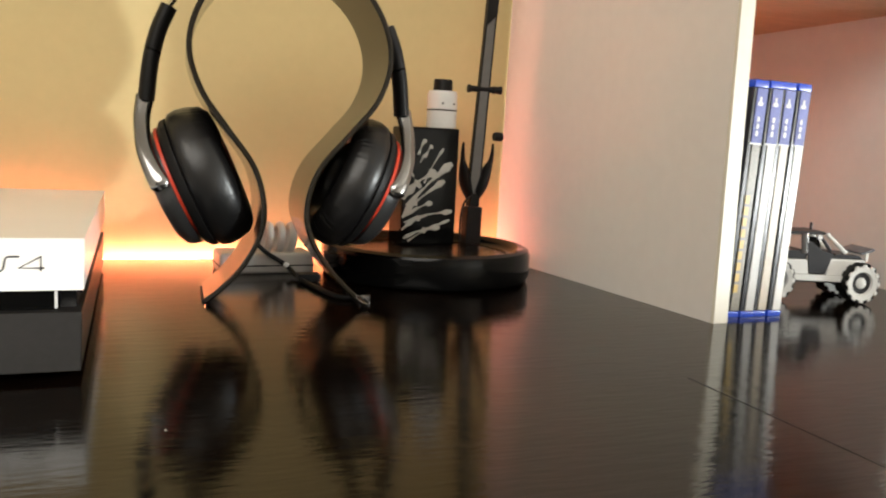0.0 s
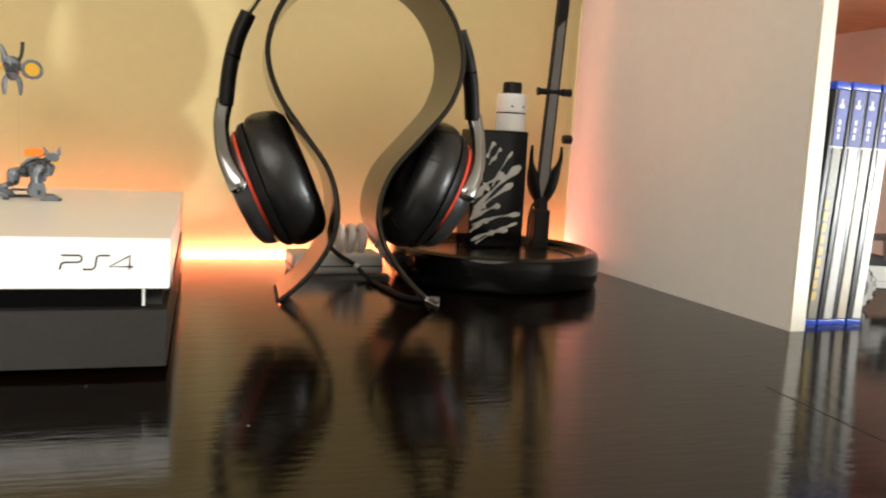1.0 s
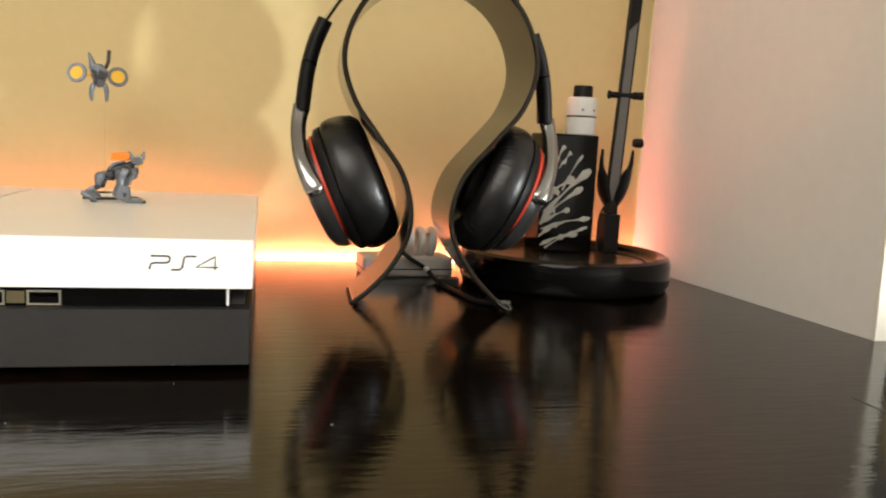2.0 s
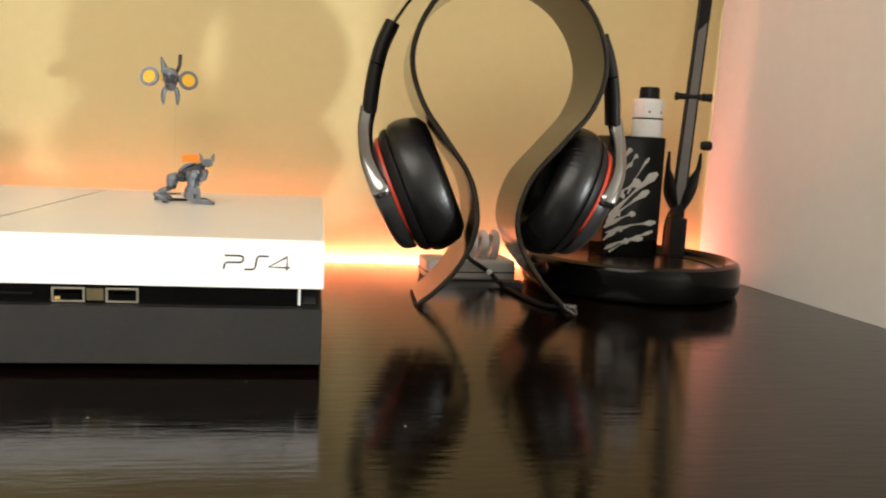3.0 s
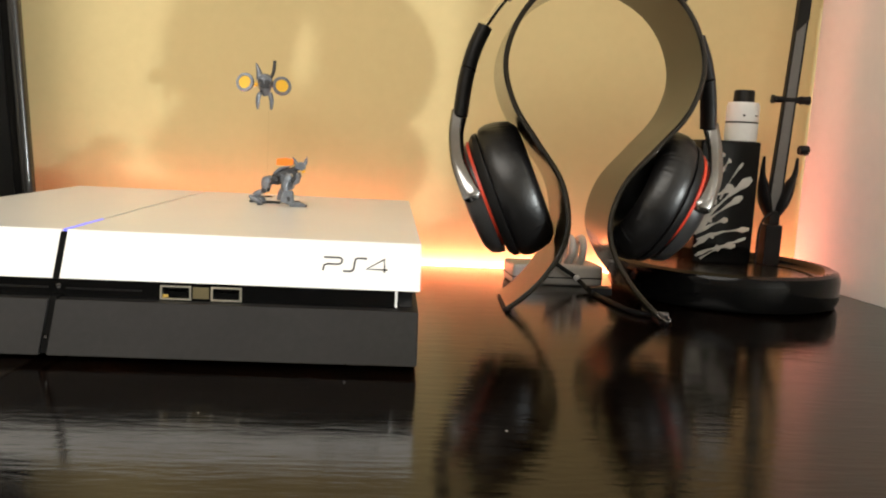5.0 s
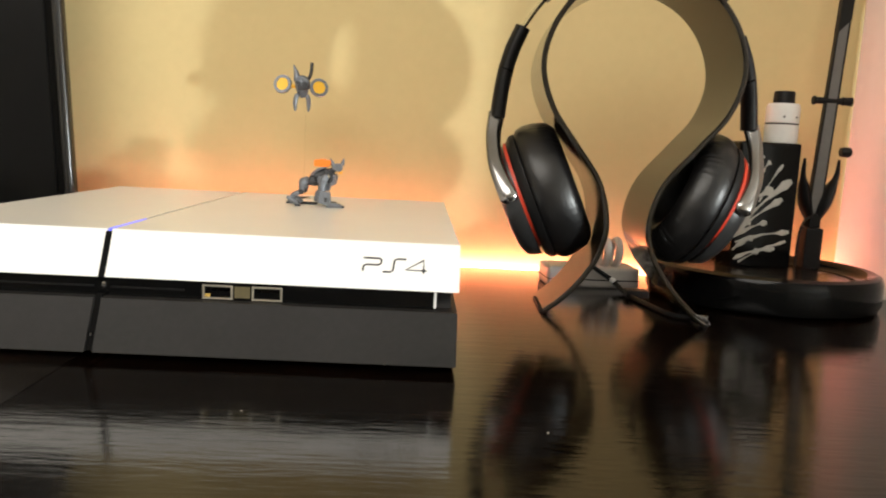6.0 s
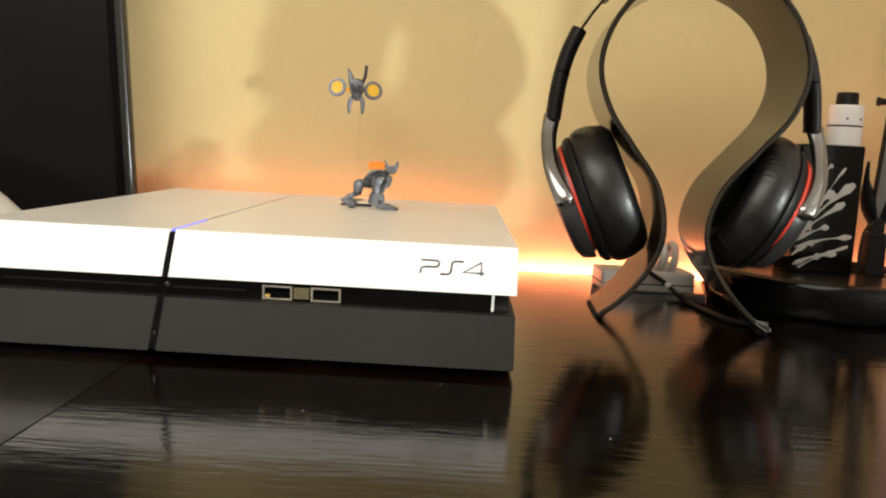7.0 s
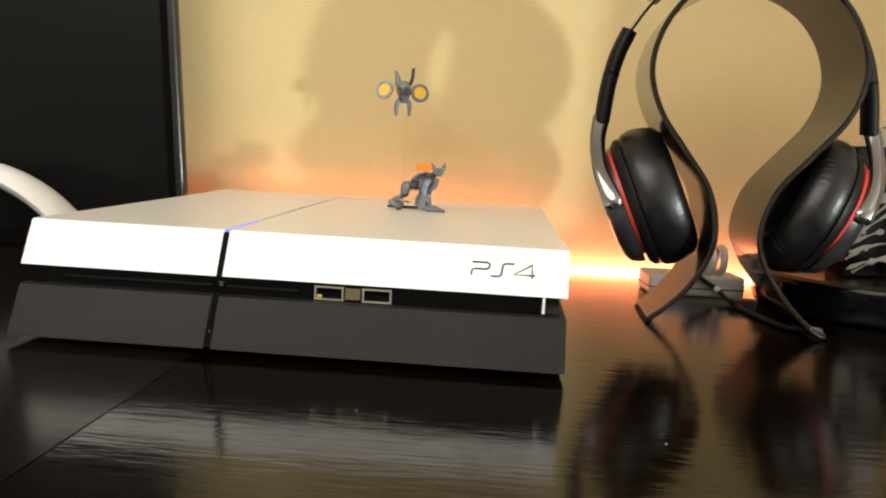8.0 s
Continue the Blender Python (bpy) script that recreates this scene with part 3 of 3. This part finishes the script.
def clamp():
    ob = thing("clamp_stand", (0.4540, 0.774, 0.0207), "slim grey rod in a black forked clamp standing in the tray", "stand", rz=-4)
    ob.scale = (1.02, 1.02, 1.005)
    part("base_block", box(-0.0070, -0.008, 0, 0.0070, 0.008, 0.0340, 0.0014), MATTBLACK, ob)
    part("neck", box(-0.0045, -0.006, 0.0342, 0.0045, 0.006, 0.046, 0.001), MATTBLACK, ob)
    rod = prism([(-0.0048, 0.042), (0.0048, 0.042), (0.0150, 0.292), (0.0080, 0.292)], -0.0025, 0.0025, "y", 0.0004)
    part("rod", rod, ROD, ob, "grey anodised flat rod")
    for s in (-1, 1):
        arm = smooth_path([(s * 0.003, 0, 0.042), (s * 0.0075, 0, 0.054), (s * 0.0110 + 0.001, 0, 0.068), (s * 0.0135 + 0.002, 0, 0.078), (s * 0.0138 + 0.0025, 0, 0.091)], 6)
        n = len(arm)
        part("fork_arm", tube(arm, [0.0054 * (0.75 + 0.5 * math.sin(min(1, 1.5 * i / (n - 1)) * math.pi)) * (1 - 0.72 * (i / (n - 1)) ** 2) for i in range(n)], 10, flat=(1.5, 0.8)), MATTBLACK, ob, "black fork prong")
        part("rod_edge", prism([(s * 0.0048 - 0.0006, 0.046), (s * 0.0048 + 0.0006, 0.046), (0.0115 + s * 0.0037 + 0.0007, 0.292), (0.0115 + s * 0.0037 - 0.0007, 0.292)], -0.0030, 0.0030, "y", 0.0003), MATTBLACK, ob, "black rod edge")
    def rx(z):
        return 0.0115 * (z - 0.042) / 0.25
    part("upper_sleeve", prism([(rx(0.192) - 0.0049, 0.192), (rx(0.200) + 0.0050, 0.203), (rx(0.292) + 0.0046, 0.292), (rx(0.292) - 0.0046, 0.292)], -0.0036, 0.0036, "y", 0.0006), MATTBLACK, ob, "black upper sleeve")
    bar = tube([(x, -0.0005, 0.1385) for x in (-0.0105, -0.0102, -0.0085, -0.0080, 0.0125, 0.0130, 0.0160, 0.0205, 0.0208)], [0.0006, 0.0036, 0.0036, 0.0027, 0.0027, 0.0036, 0.0032, 0.0038, 0.0006], 16)
    part("cross_bar", bar, MATTBLACK, ob, "black cross pin")
    part("knob", lathe([(0, 0), (0.0036, 0), (0.0042, 0.002), (0.0042, 0.007), (0.0034, 0.008), (0, 0.008)], 24, m=Matrix.Translation((0.0165, 0, 0.0975)) @ pose(0, 0, 0, 0, 90, 0)), MATTBLACK, ob, "black clamp knob")
    part("wire", tube(smooth_path([(-0.0035, -0.006, 0.0445), (-0.0095, -0.007, 0.0385), (-0.0125, -0.007, 0.0270), (-0.0130, -0.007, 0.0008)], 6), 0.0010, 8), RUBBER, ob, "thin dark wire")
    return ob


clamp()


# ---- game cases beside the divider ----
def case(i, spine):
    x = 0.5520 + i * 0.0123
    ob = thing("game_case", (x, 0.5450 - 0.001 * (i % 2), 0), {0: "blue game case with a gold-grey printed spine", 1: "blue game case with a silver spine",
               2: "blue game case with an ivory spine", 3: "blue game case with a white spine"}[i] + " standing upright", "game case", "game cases on the desk")
    ob.matrix_world = ob.matrix_world @ pose(0, 0, 0, 0, 2.3, 0)
    w, hgt, dep = 0.0118, 0.165, 0.13
    part("shell", box(0, 0.0006, 0.0040, w, dep, hgt - 0.0050, 0.0006), DARKCOVER, ob, "dark printed sleeve")
    part("cap", box(-0.0002, 0.0, hgt - 0.0055, w + 0.0002, dep, hgt, 0.0012), BLUECASE, ob, "bright blue plastic top edge")
    part("cap", box(-0.0002, 0.0, 0.0, w + 0.0002, dep, 0.0045, 0.0010), BLUECASE, ob, "bright blue plastic bottom edge")
    part("spine_print", box(0.0040, -0.0001, 0.0050, w - 0.0010, 0.0008, 0.1215), spine, ob)
    part("spine_band", box(0.0026, -0.0001, 0.1222, w - 0.0006, 0.0008, hgt - 0.0058), BLUEBAND, ob, "blue printed band")
    part("spine_line", box(0.0010, -0.0004, 0.1213, w - 0.0008, -0.0001, 0.1222), PALE, ob)
    m = box(0.0040, -0.0005, 0.1475, 0.0078, -0.0001, 0.1500)
    box(0.0052, -0.0005, 0.1495, 0.0066, -0.0001, 0.1535, 0, m)
    part("printed_mark", m, PALE, ob, "small pale mark")
    for a, b in ((0.1270, 0.1305), (0.1318, 0.1352), (0.1366, 0.1400)):
        part("printed_bar", box(0.0050, -0.0005, a, 0.0068, -0.0001, b), PALE, ob)
    if i == 0:
        for k in range(9):
            part("printed_bar", box(0.0040, -0.0005, 0.018 + k * 0.0078, 0.0074, -0.0001, 0.0238 + k * 0.0078), OCHRE, ob, "ochre title lettering bar")
    return ob


for i, sp in enumerate((SPINE_A, SPINE_B, SPINE_C, SPINE_D)):
    case(i, sp)


# ---- toy buggy ----
def buggy():
    ob = thing("toy_buggy", (0.6850, 0.604, 0), "black and white model off-road buggy with chunky tyres on the desk", "toy car", rz=-20)
    ob.scale = (0.87, 0.95, 1.0)
    R = 0.0165
    TREAD = finish(box(-0.0022, -0.0012, -0.0088, 0.0022, 0.0012, 0.0088, 0.0004, seg=1), "tread_block", RUBBER)
    TOOTH = finish(box(-0.0014, -0.0018, 0.0082, 0.0014, 0.0018, 0.0102, 0.0003, seg=1), "tooth", TOYWHITE)
    for x in (-0.0395, 0.0395):
        for y, s in ((-0.014, -1), (0.026, 1)):
            w = Matrix.Translation((x, y, R)) @ pose(0, 0, 0, 90)
            bm = lathe([(0.0095, -0.0085), (0.0140, -0.0090), (0.0158, -0.0068), (0.0160, 0.0068), (0.0140, 0.0090), (0.0095, 0.0085)], 32, m=w)
            wheel = part("wheel", bm, RUBBER, ob, "chunky black tyre")
            part("rim", lathe([(0.0086, 0.0060), (0.0096, 0.0090), (0.0136, 0.0096), (0.0144, 0.0084), (0.0090, 0.0070)], 28, m=w), TOYWHITE, wheel, "white toothed rim")
            part("dish", lathe([(0, 0.0048), (0.0088, 0.0052), (0.0088, 0.0060), (0, 0.0056)], 24, m=w), TOYDARK, wheel, "dark wheel dish")
            part("hub", lathe([(0, 0.0086), (0.0030, 0.0084), (0.0042, 0.0074), (0.0048, 0.0056), (0, 0.0050)], 16, m=w), TOYWHITE, wheel, "white hub")
            for k in range(14):
                lug = new("tread_block", TREAD)
                lug.parent = wheel
                lug.matrix_local = w @ pose(0, 0, 0, 0, 0, 360 * k / 14) @ Matrix.Translation((0.0153, 0, 0)) @ pose(0, 0, 0, 0, 0, 90)
            for k in range(12):
                a = 2 * math.pi * k / 12
                tooth = new("tooth", TOOTH)
                tooth.parent = wheel
                tooth.matrix_local = w @ pose(0, 0, 0, 0, 0, math.degrees(a)) @ Matrix.Translation((0.0140, 0, 0))
    part("chassis", box(-0.046, -0.010, 0.0140, 0.046, 0.020, 0.0200, 0.0015), TOYDARK, ob)
    part("side_sill", prism([(-0.026, 0.016), (0.026, 0.016), (0.032, 0.021), (-0.032, 0.021)], -0.0160, -0.0100, "y", 0.0006), TOYWHITE, ob, "white side sill")
    part("body", prism([(-0.034, 0.021), (-0.007, 0.021), (-0.010, 0.033), (-0.034, 0.033)], -0.0145, 0.0240, "y", 0.0012), TOYWHITE, ob, "white body side")
    part("body", prism([(0.009, 0.021), (0.030, 0.021), (0.046, 0.031), (0.044, 0.0345), (0.012, 0.0345)], -0.0145, 0.0240, "y", 0.0012), TOYWHITE, ob, "white rear body side")
    part("door", prism([(-0.007, 0.022), (0.008, 0.022), (0.014, 0.0385), (0.004, 0.0405), (-0.008, 0.0480), (-0.012, 0.0470), (-0.010, 0.038)], -0.0148, -0.0130, "y", 0.0004), TOYDARK, ob, "black door")
    part("waist", prism([(-0.036, 0.0332), (-0.010, 0.0332), (-0.010, 0.0400), (-0.034, 0.0400)], -0.0135, 0.0230, "y", 0.0008), TOYDARK, ob, "dark waist panel")
    part("rear_deck", prism([(0.012, 0.0347), (0.043, 0.0347), (0.039, 0.0378), (0.018, 0.0385)], -0.0135, 0.0230, "y", 0.0008), TOYDARK, ob, "dark rear deck")
    part("headlight", lathe([(0, 0), (0.0022, 0), (0.0022, 0.0012), (0, 0.0016)], 12, m=Matrix.Translation((-0.001, -0.0150, 0.0515)) @ pose(0, 0, 0, 90)), PALE, ob, "small pale lamp")
    part("roof", prism([(-0.034, 0.055), (0.004, 0.056), (0.008, 0.0535), (-0.034, 0.0525)], -0.013, 0.022, "y", 0.0008), TOYDARK, ob, "black roof")
    for y in (-0.0135, 0.0225):
        part("pillar", tube([(-0.032, y, 0.036), (-0.031, y, 0.053)], 0.0016, 8), TOYDARK, ob)
        part("pillar", tube([(-0.012, y, 0.038), (-0.014, y, 0.054)], 0.0030, 8, flat=(0.5, 1.2)), ROD, ob, "grey door pillar")
        part("pillar", tube([(0.006, y, 0.0545), (0.026, y, 0.0395)], 0.0018, 8), TOYWHITE, ob, "white sloping rear bar")
        part("pillar", tube([(0.000, y, 0.053), (0.012, y, 0.040)], 0.0015, 8), TOYDARK, ob)
    part("window", prism([(-0.010, 0.040), (0.004, 0.041), (0.001, 0.051), (-0.011, 0.052)], -0.0105, -0.0098, "y"), GLOSSBLACK, ob)
    part("spoiler", prism([(0.041, 0.0385), (0.053, 0.0425), (0.052, 0.0440), (0.040, 0.0400)], -0.014, 0.023, "y", 0.0004), TOYGREY, ob, "grey tail wing")
    for y in (-0.0135, 0.0225):
        part("wing_post", box(0.0445, y - 0.001, 0.0335, 0.0470, y + 0.001, 0.0405), TOYWHITE, ob)
    part("exhaust", tube([(0.000, 0.004, 0.056), (0.000, 0.004, 0.0620)], 0.0013, 8), TOYDARK, ob)
    part("antenna", tube([(-0.026, 0.016, 0.055), (-0.024, 0.016, 0.072)], 0.0007, 6), PALE, ob)
    return ob


buggy()


# ---- toys on the console ----
def limb(parent, pts, r, mat, name="limb", label=""):
    return part(name, tube(smooth_path(pts, 4), r, 10), mat, parent, label)


def pin(parent, x, y, z, r, half, mat=None, name="joint", label=""):
    """A round joint lying along y, with eased rims."""
    prof = [(0, -half), (r * 0.75, -half), (r, -half * 0.75), (r, half * 0.75), (r * 0.75, half), (0, half)]
    return part(name, lathe(prof, 18, m=Matrix.Translation((x, y, z)) @ pose(0, 0, 0, 90)), mat or TOYDARK, parent, label)


def robot():
    ob = thing("crouching_robot_toy", (0.0522, 0.698, H), "grey crouching jointed robot toy with an orange pack on the console", "toy figure")
    # trunk: dark core with a grey back shell and chest plates
    core = part("torso", tube(smooth_path([(-0.0075, 0, 0.0185), (-0.002, 0, 0.0215), (0.0050, 0, 0.0240)], 4),
                              [0.0030, 0.0040, 0.0048, 0.0052, 0.0052, 0.0050, 0.0048, 0.0044, 0.0036], 14), TOYDARK, ob, "dark jointed trunk")
    part("back_shell", prism([(-0.0068, 0.0215), (-0.0030, 0.0252), (0.0030, 0.0278), (0.0035, 0.0290), (-0.0036, 0.0272), (-0.0078, 0.0232)], -0.0046, 0.0046, "y", 0.0005), TOYGREY, core, "grey back shell")
    part("chest_plate", prism([(0.0000, 0.0120), (0.0062, 0.0115), (0.0072, 0.0165), (0.0040, 0.0215), (-0.0020, 0.0225), (-0.0030, 0.0185)], -0.0058, 0.0058, "y", 0.0009), TOYGREY, core, "grey chest plate")
    part("pack", prism([(-0.0056, 0.0288), (0.0040, 0.0284), (0.0064, 0.0300), (0.0066, 0.0338), (0.0030, 0.0336), (0.0012, 0.0344), (-0.0056, 0.0334)], -0.0042, 0.0042, "y", 0.0008), TOYORANGE, ob, "bright orange back pack")
    # wedge head with two pointed ears and a muzzle
    head = part("head", prism([(0.0070, 0.0282), (0.0082, 0.0268), (0.0128, 0.0252), (0.0148, 0.0272), (0.0146, 0.0312), (0.0112, 0.0318), (0.0078, 0.0306)], -0.0030, 0.0030, "y", 0.0009), TOYGREY, ob)
    for x, y, lean in ((0.0084, -0.0024, -26), (0.0140, 0.0022, 14)):
        part("ear", lathe([(0.0017, 0), (0.0012, 0.0030), (0.0, 0.0062)], 10, m=Matrix.Translation((x, y, 0.0300)) @ pose(0, 0, 0, 0, lean, 0)), TOYGREY, head)
    part("muzzle", box(0.0122, -0.0017, 0.0240, 0.0146, 0.0017, 0.0262, 0.0005), TOYYELLOW, head, "small yellow muzzle")
    part("neck", tube(smooth_path([(0.0035, 0, 0.0245), (0.0070, 0, 0.0262), (0.0098, 0, 0.0278)], 4), 0.0022, 10), TOYDARK, ob)
    for y, step in ((-0.0075, 0.0), (0.0075, -0.0050)):
        out = 1 if y > 0 else -1
        # front leg: dark bent linkage, grey upper arm, armoured shin, long foot
        pin(ob, 0.0060, y * 0.85, 0.0222, 0.0032, 0.0020)
        pin(ob, 0.0060, y * 0.85 + out * 0.0012, 0.0222, 0.0016, 0.0016, STEEL, "joint_cap", "bright joint cap")
        limb(ob, [(0.0030, y, 0.0262), (0.0066, y * 1.15, 0.0246), (0.0082, y * 1.15, 0.0205), (0.0058, y * 1.1, 0.0178)], 0.0011, TOYDARK, "linkage", "dark bent linkage")
        limb(ob, [(0.0045, y * 0.9, 0.0225), (0.0018 + step * 0.4, y * 1.1, 0.0172), (0.0016 + step * 0.6, y * 1.2, 0.0112)], [0.0026, 0.0030, 0.0032, 0.0031, 0.0028, 0.0027, 0.0027, 0.0026, 0.0024], TOYGREY, "upper_arm")
        part("shoulder_plate", prism([(0.0072, 0.0150), (0.0096, 0.0158), (0.0112, 0.0215), (0.0098, 0.0242), (0.0078, 0.0212)], y * 1.0 - 0.0014, y * 1.0 + 0.0014, "y", 0.0006), TOYGREY, ob, "grey shoulder plate")
        shin = part("front_shin", prism([(-0.0016 + step, 0.0030), (0.0066 + step, 0.0012), (0.0082 + step, 0.0036), (0.0074 + step, 0.0112), (0.0012 + step, 0.0118), (-0.0006 + step, 0.0088)], y * 1.25 - 0.0030, y * 1.25 + 0.0030, "y", 0.0010), TOYGREY, ob, "grey armoured shin")
        part("shin_window", box(0.0036 + step, y * 1.25 - 0.0032, 0.0040, 0.0056 + step, y * 1.25 - 0.0029, 0.0070, 0.0001), TOYDARK, shin, "dark slot")
        part("front_foot", prism([(0.0050 + step, 0.0), (0.0158 + step, 0.0), (0.0168 + step, 0.0014), (0.0150 + step, 0.0030), (0.0086 + step, 0.0034), (0.0052 + step, 0.0026)], y * 1.25 - 0.0024, y * 1.25 + 0.0024, "y", 0.0007), TOYGREY, ob, "grey flat foot")
        part("toe", box(0.0128 + step, y * 1.25 - 0.0018, 0.0001, 0.0176 + step, y * 1.25 + 0.0018, 0.0018, 0.0005), TOYDARK, ob, "dark toe")
        # hind leg: thin hip rods, oval thigh, shin down to a long flat foot
        pin(ob, -0.0062, y * 0.7, 0.0186, 0.0024, 0.0018)
        for dz in (0.0, -0.0026):
            limb(ob, [(-0.0030, y * 0.75, 0.0180 + dz), (-0.0062, y * 0.9, 0.0184 + dz), (-0.0098, y, 0.0186 + dz)], 0.0008, TOYDARK, "hip_rod", "dark hip rod")
        part("thigh", tube(smooth_path([(-0.0108, y, 0.0200), (-0.0124, y * 1.1, 0.0160), (-0.0130, y * 1.15, 0.0108)], 4), [0.0018, 0.0028, 0.0032, 0.0032, 0.0030, 0.0027, 0.0024, 0.0021, 0.0016], 12), TOYGREY, ob)
        pin(ob, -0.0132, y * 1.15, 0.0104, 0.0019, 0.0022)
        limb(ob, [(-0.0132, y * 1.15, 0.0102), (-0.0172, y * 1.2, 0.0090), (-0.0200, y * 1.2, 0.0068)], 0.0018, TOYGREY, "hind_shin")
        part("hind_foot", tube([(-0.0236, y * 1.2, 0.0062), (-0.0215, y * 1.2, 0.0054), (-0.0170, y * 1.25, 0.0030), (-0.0148, y * 1.25, 0.0016)], [0.0010, 0.0020, 0.0021, 0.0013], 10), TOYGREY, ob)
        part("hind_claw", box(-0.0176, y * 1.25 - 0.0012, 0.0, -0.0138, y * 1.25 + 0.0012, 0.0012, 0.0004), TOYDARK, ob)
    part("blade", box(-0.0270, 0.0110, 0.0, -0.0040, 0.0140, 0.0018, 0.0004), TOYDARK, ob, "dark flat blade lying beside it")
    return ob


robot()


def flyer():
    ob = thing("flying_toy", (0.0266, 0.767, H), "small grey flying toy with two yellow wheels on a clear rod", "toy figure")
    ob.scale = (0.96, 0.87, 0.985)
    part("rod", tube([(0.002, 0.004, 0.0), (0.002, 0.004, 0.074)], 0.0005, 8), CLEAR, ob, "thin clear plastic rod")
    part("rod_base", lathe([(0, 0), (0.0070, 0), (0.0070, 0.0008), (0, 0.0012)], 24, m=Matrix.Translation((0.002, 0.004, 0))), CLEAR, ob)
    z = 0.0900
    part("fuselage", tube(smooth_path([(0.0, -0.003, z + 0.0085), (0.0, -0.004, z), (0.001, -0.003, z - 0.0085)], 4), [0.0030, 0.0048, 0.0058, 0.0062, 0.0058, 0.0052, 0.0046, 0.0036, 0.0024], 10), TOYGREY, ob)
    part("shoulder_block", prism([(-0.0055, z + 0.001), (0.0050, z - 0.002), (0.0058, z + 0.0050), (-0.0010, z + 0.0085), (-0.0060, z + 0.0070)], -0.0085, 0.002, "y", 0.0010), TOYGREY, ob)
    for x, dz in ((-0.0035, 0.0030), (0.0040, 0.0015), (-0.0020, -0.0055)):
        part("pin", lathe([(0, 0), (0.0013, 0), (0.0013, 0.002), (0, 0.002)], 12, m=Matrix.Translation((x, -0.0082, z + dz)) @ pose(0, 0, 0, 90)), TOYDARK, ob)
    part("core", box(-0.003, -0.0098, z - 0.003, 0.004, -0.006, z + 0.004, 0.001), TOYDARK, ob)
    for s in (-1, 1):
        m = Matrix.Translation((s * 0.0150 - 0.0015, -0.002, z + (0.0015 if s < 0 else 0.0))) @ pose(0, 0, 0, 78, 0, s * 14)
        wheel = part("wheel", lathe([(0.0052, -0.0012), (0.0074, -0.0012), (0.0078, 0), (0.0074, 0.0012), (0.0052, 0.0012), (0.0052, -0.0012)], 28, m=m), TOYGREY, ob, "grey wheel rim")
        part("disc", lathe([(0, -0.0006), (0.0052, -0.0006), (0.0052, 0.0006), (0, 0.0006)], 24, m=m), TOYYELLOW, wheel, "yellow wheel disc")
        part("axle", tube([(s * 0.0035, -0.003, z), (s * 0.0088 - 0.001, -0.002, z + 0.0006)], 0.0016, 8), TOYYELLOW if s < 0 else TOYDARK, ob)
        top = [(s * 0.004, -0.003, z + 0.005), (-0.0055 if s < 0 else 0.0066, -0.003, z + 0.0110), (-0.0078 if s < 0 else 0.0072, -0.002, z + (0.0170 if s < 0 else 0.0195))]
        limb(ob, top, [0.0034, 0.0032, 0.0028, 0.0024, 0.0021, 0.0018, 0.0015, 0.0011, 0.0006] if s < 0 else 0.0014, TOYGREY if s < 0 else TOYDARK, "upper_fin")
        limb(ob, [(s * 0.0040, -0.003, z - 0.006), (s * 0.0056, -0.004, z - 0.0120), (s * 0.0054, -0.004, z - 0.0195)], [0.0016, 0.0019, 0.0021, 0.0020, 0.0019, 0.0018, 0.0016, 0.0013, 0.0007], TOYGREY, "lower_fin")
    return ob


flyer()


# ---- monitor with its white arched foot ----
def monitor():
    ob = thing("monitor", (-0.1532, 0.775, 0), "large black monitor with a glossy rounded bezel beside the console", "monitor")
    rot = pose(0, 0, 0, 0, -3.6, 0)
    f = part("bezel", prism([(-0.620, 0.012), (0.0, 0.012), (0.0, 0.420), (-0.620, 0.420)], 0.0, 0.006, "y", 0.0020), GLOSSBLACK, ob, "glossy black bezel")
    f.matrix_local = rot
    part("bezel_edge", tube([(-0.0036, -0.001, 0.016), (-0.0036, -0.001, 0.416)], 0.0046, 18), EDGEGLOSS, f, "rounded glossy edge strip")
    part("back_shell", prism([(-0.60, 0.030), (-0.030, 0.030), (-0.030, 0.400), (-0.60, 0.400)], 0.0062, 0.034, "y", 0.004), MATTBLACK, f)
    part("screen", box(-0.606, -0.0012, 0.028, -0.0145, -0.0002, 0.404), SCREEN, f, "dark switched-off screen")
    pts = [(-0.1493 + 0.118 * math.cos(a), -0.080, -0.046 + 0.118 * math.sin(a)) for a in [radians(24 + 5.5 * k) for k in range(26)]]
    pts = [p for p in pts if p[2] > 0.004]
    part("foot_arch", tube(pts, 0.0085, 14, flat=(2.2, 0.95)), WHITE, ob, "white arched monitor foot")
    part("neck", box(-0.33, 0.004, 0.0, -0.25, 0.024, 0.060, 0.003), MATTBLACK, ob)
    return ob


monitor()


def crumb(x, y, r, seed):
    bm = bmesh.new()
    bmesh.ops.create_icosphere(bm, subdivisions=2, radius=r)
    for v in bm.verts:
        v.co *= 1 + 0.35 * noise.noise(v.co * 900 + Vector((seed, 0, 0)))
        v.co.z = max(v.co.z * 0.6, -r * 0.4) + r * 0.4
    solid("crumb", bm, GREYPLASTIC, "tiny pale crumb of dust on the desk", "crumb", "", pose(x, y, 0))


crumb(0.1770, 0.4078, 0.00045, 1)
crumb(0.0573, 0.4191, 0.0003, 2)
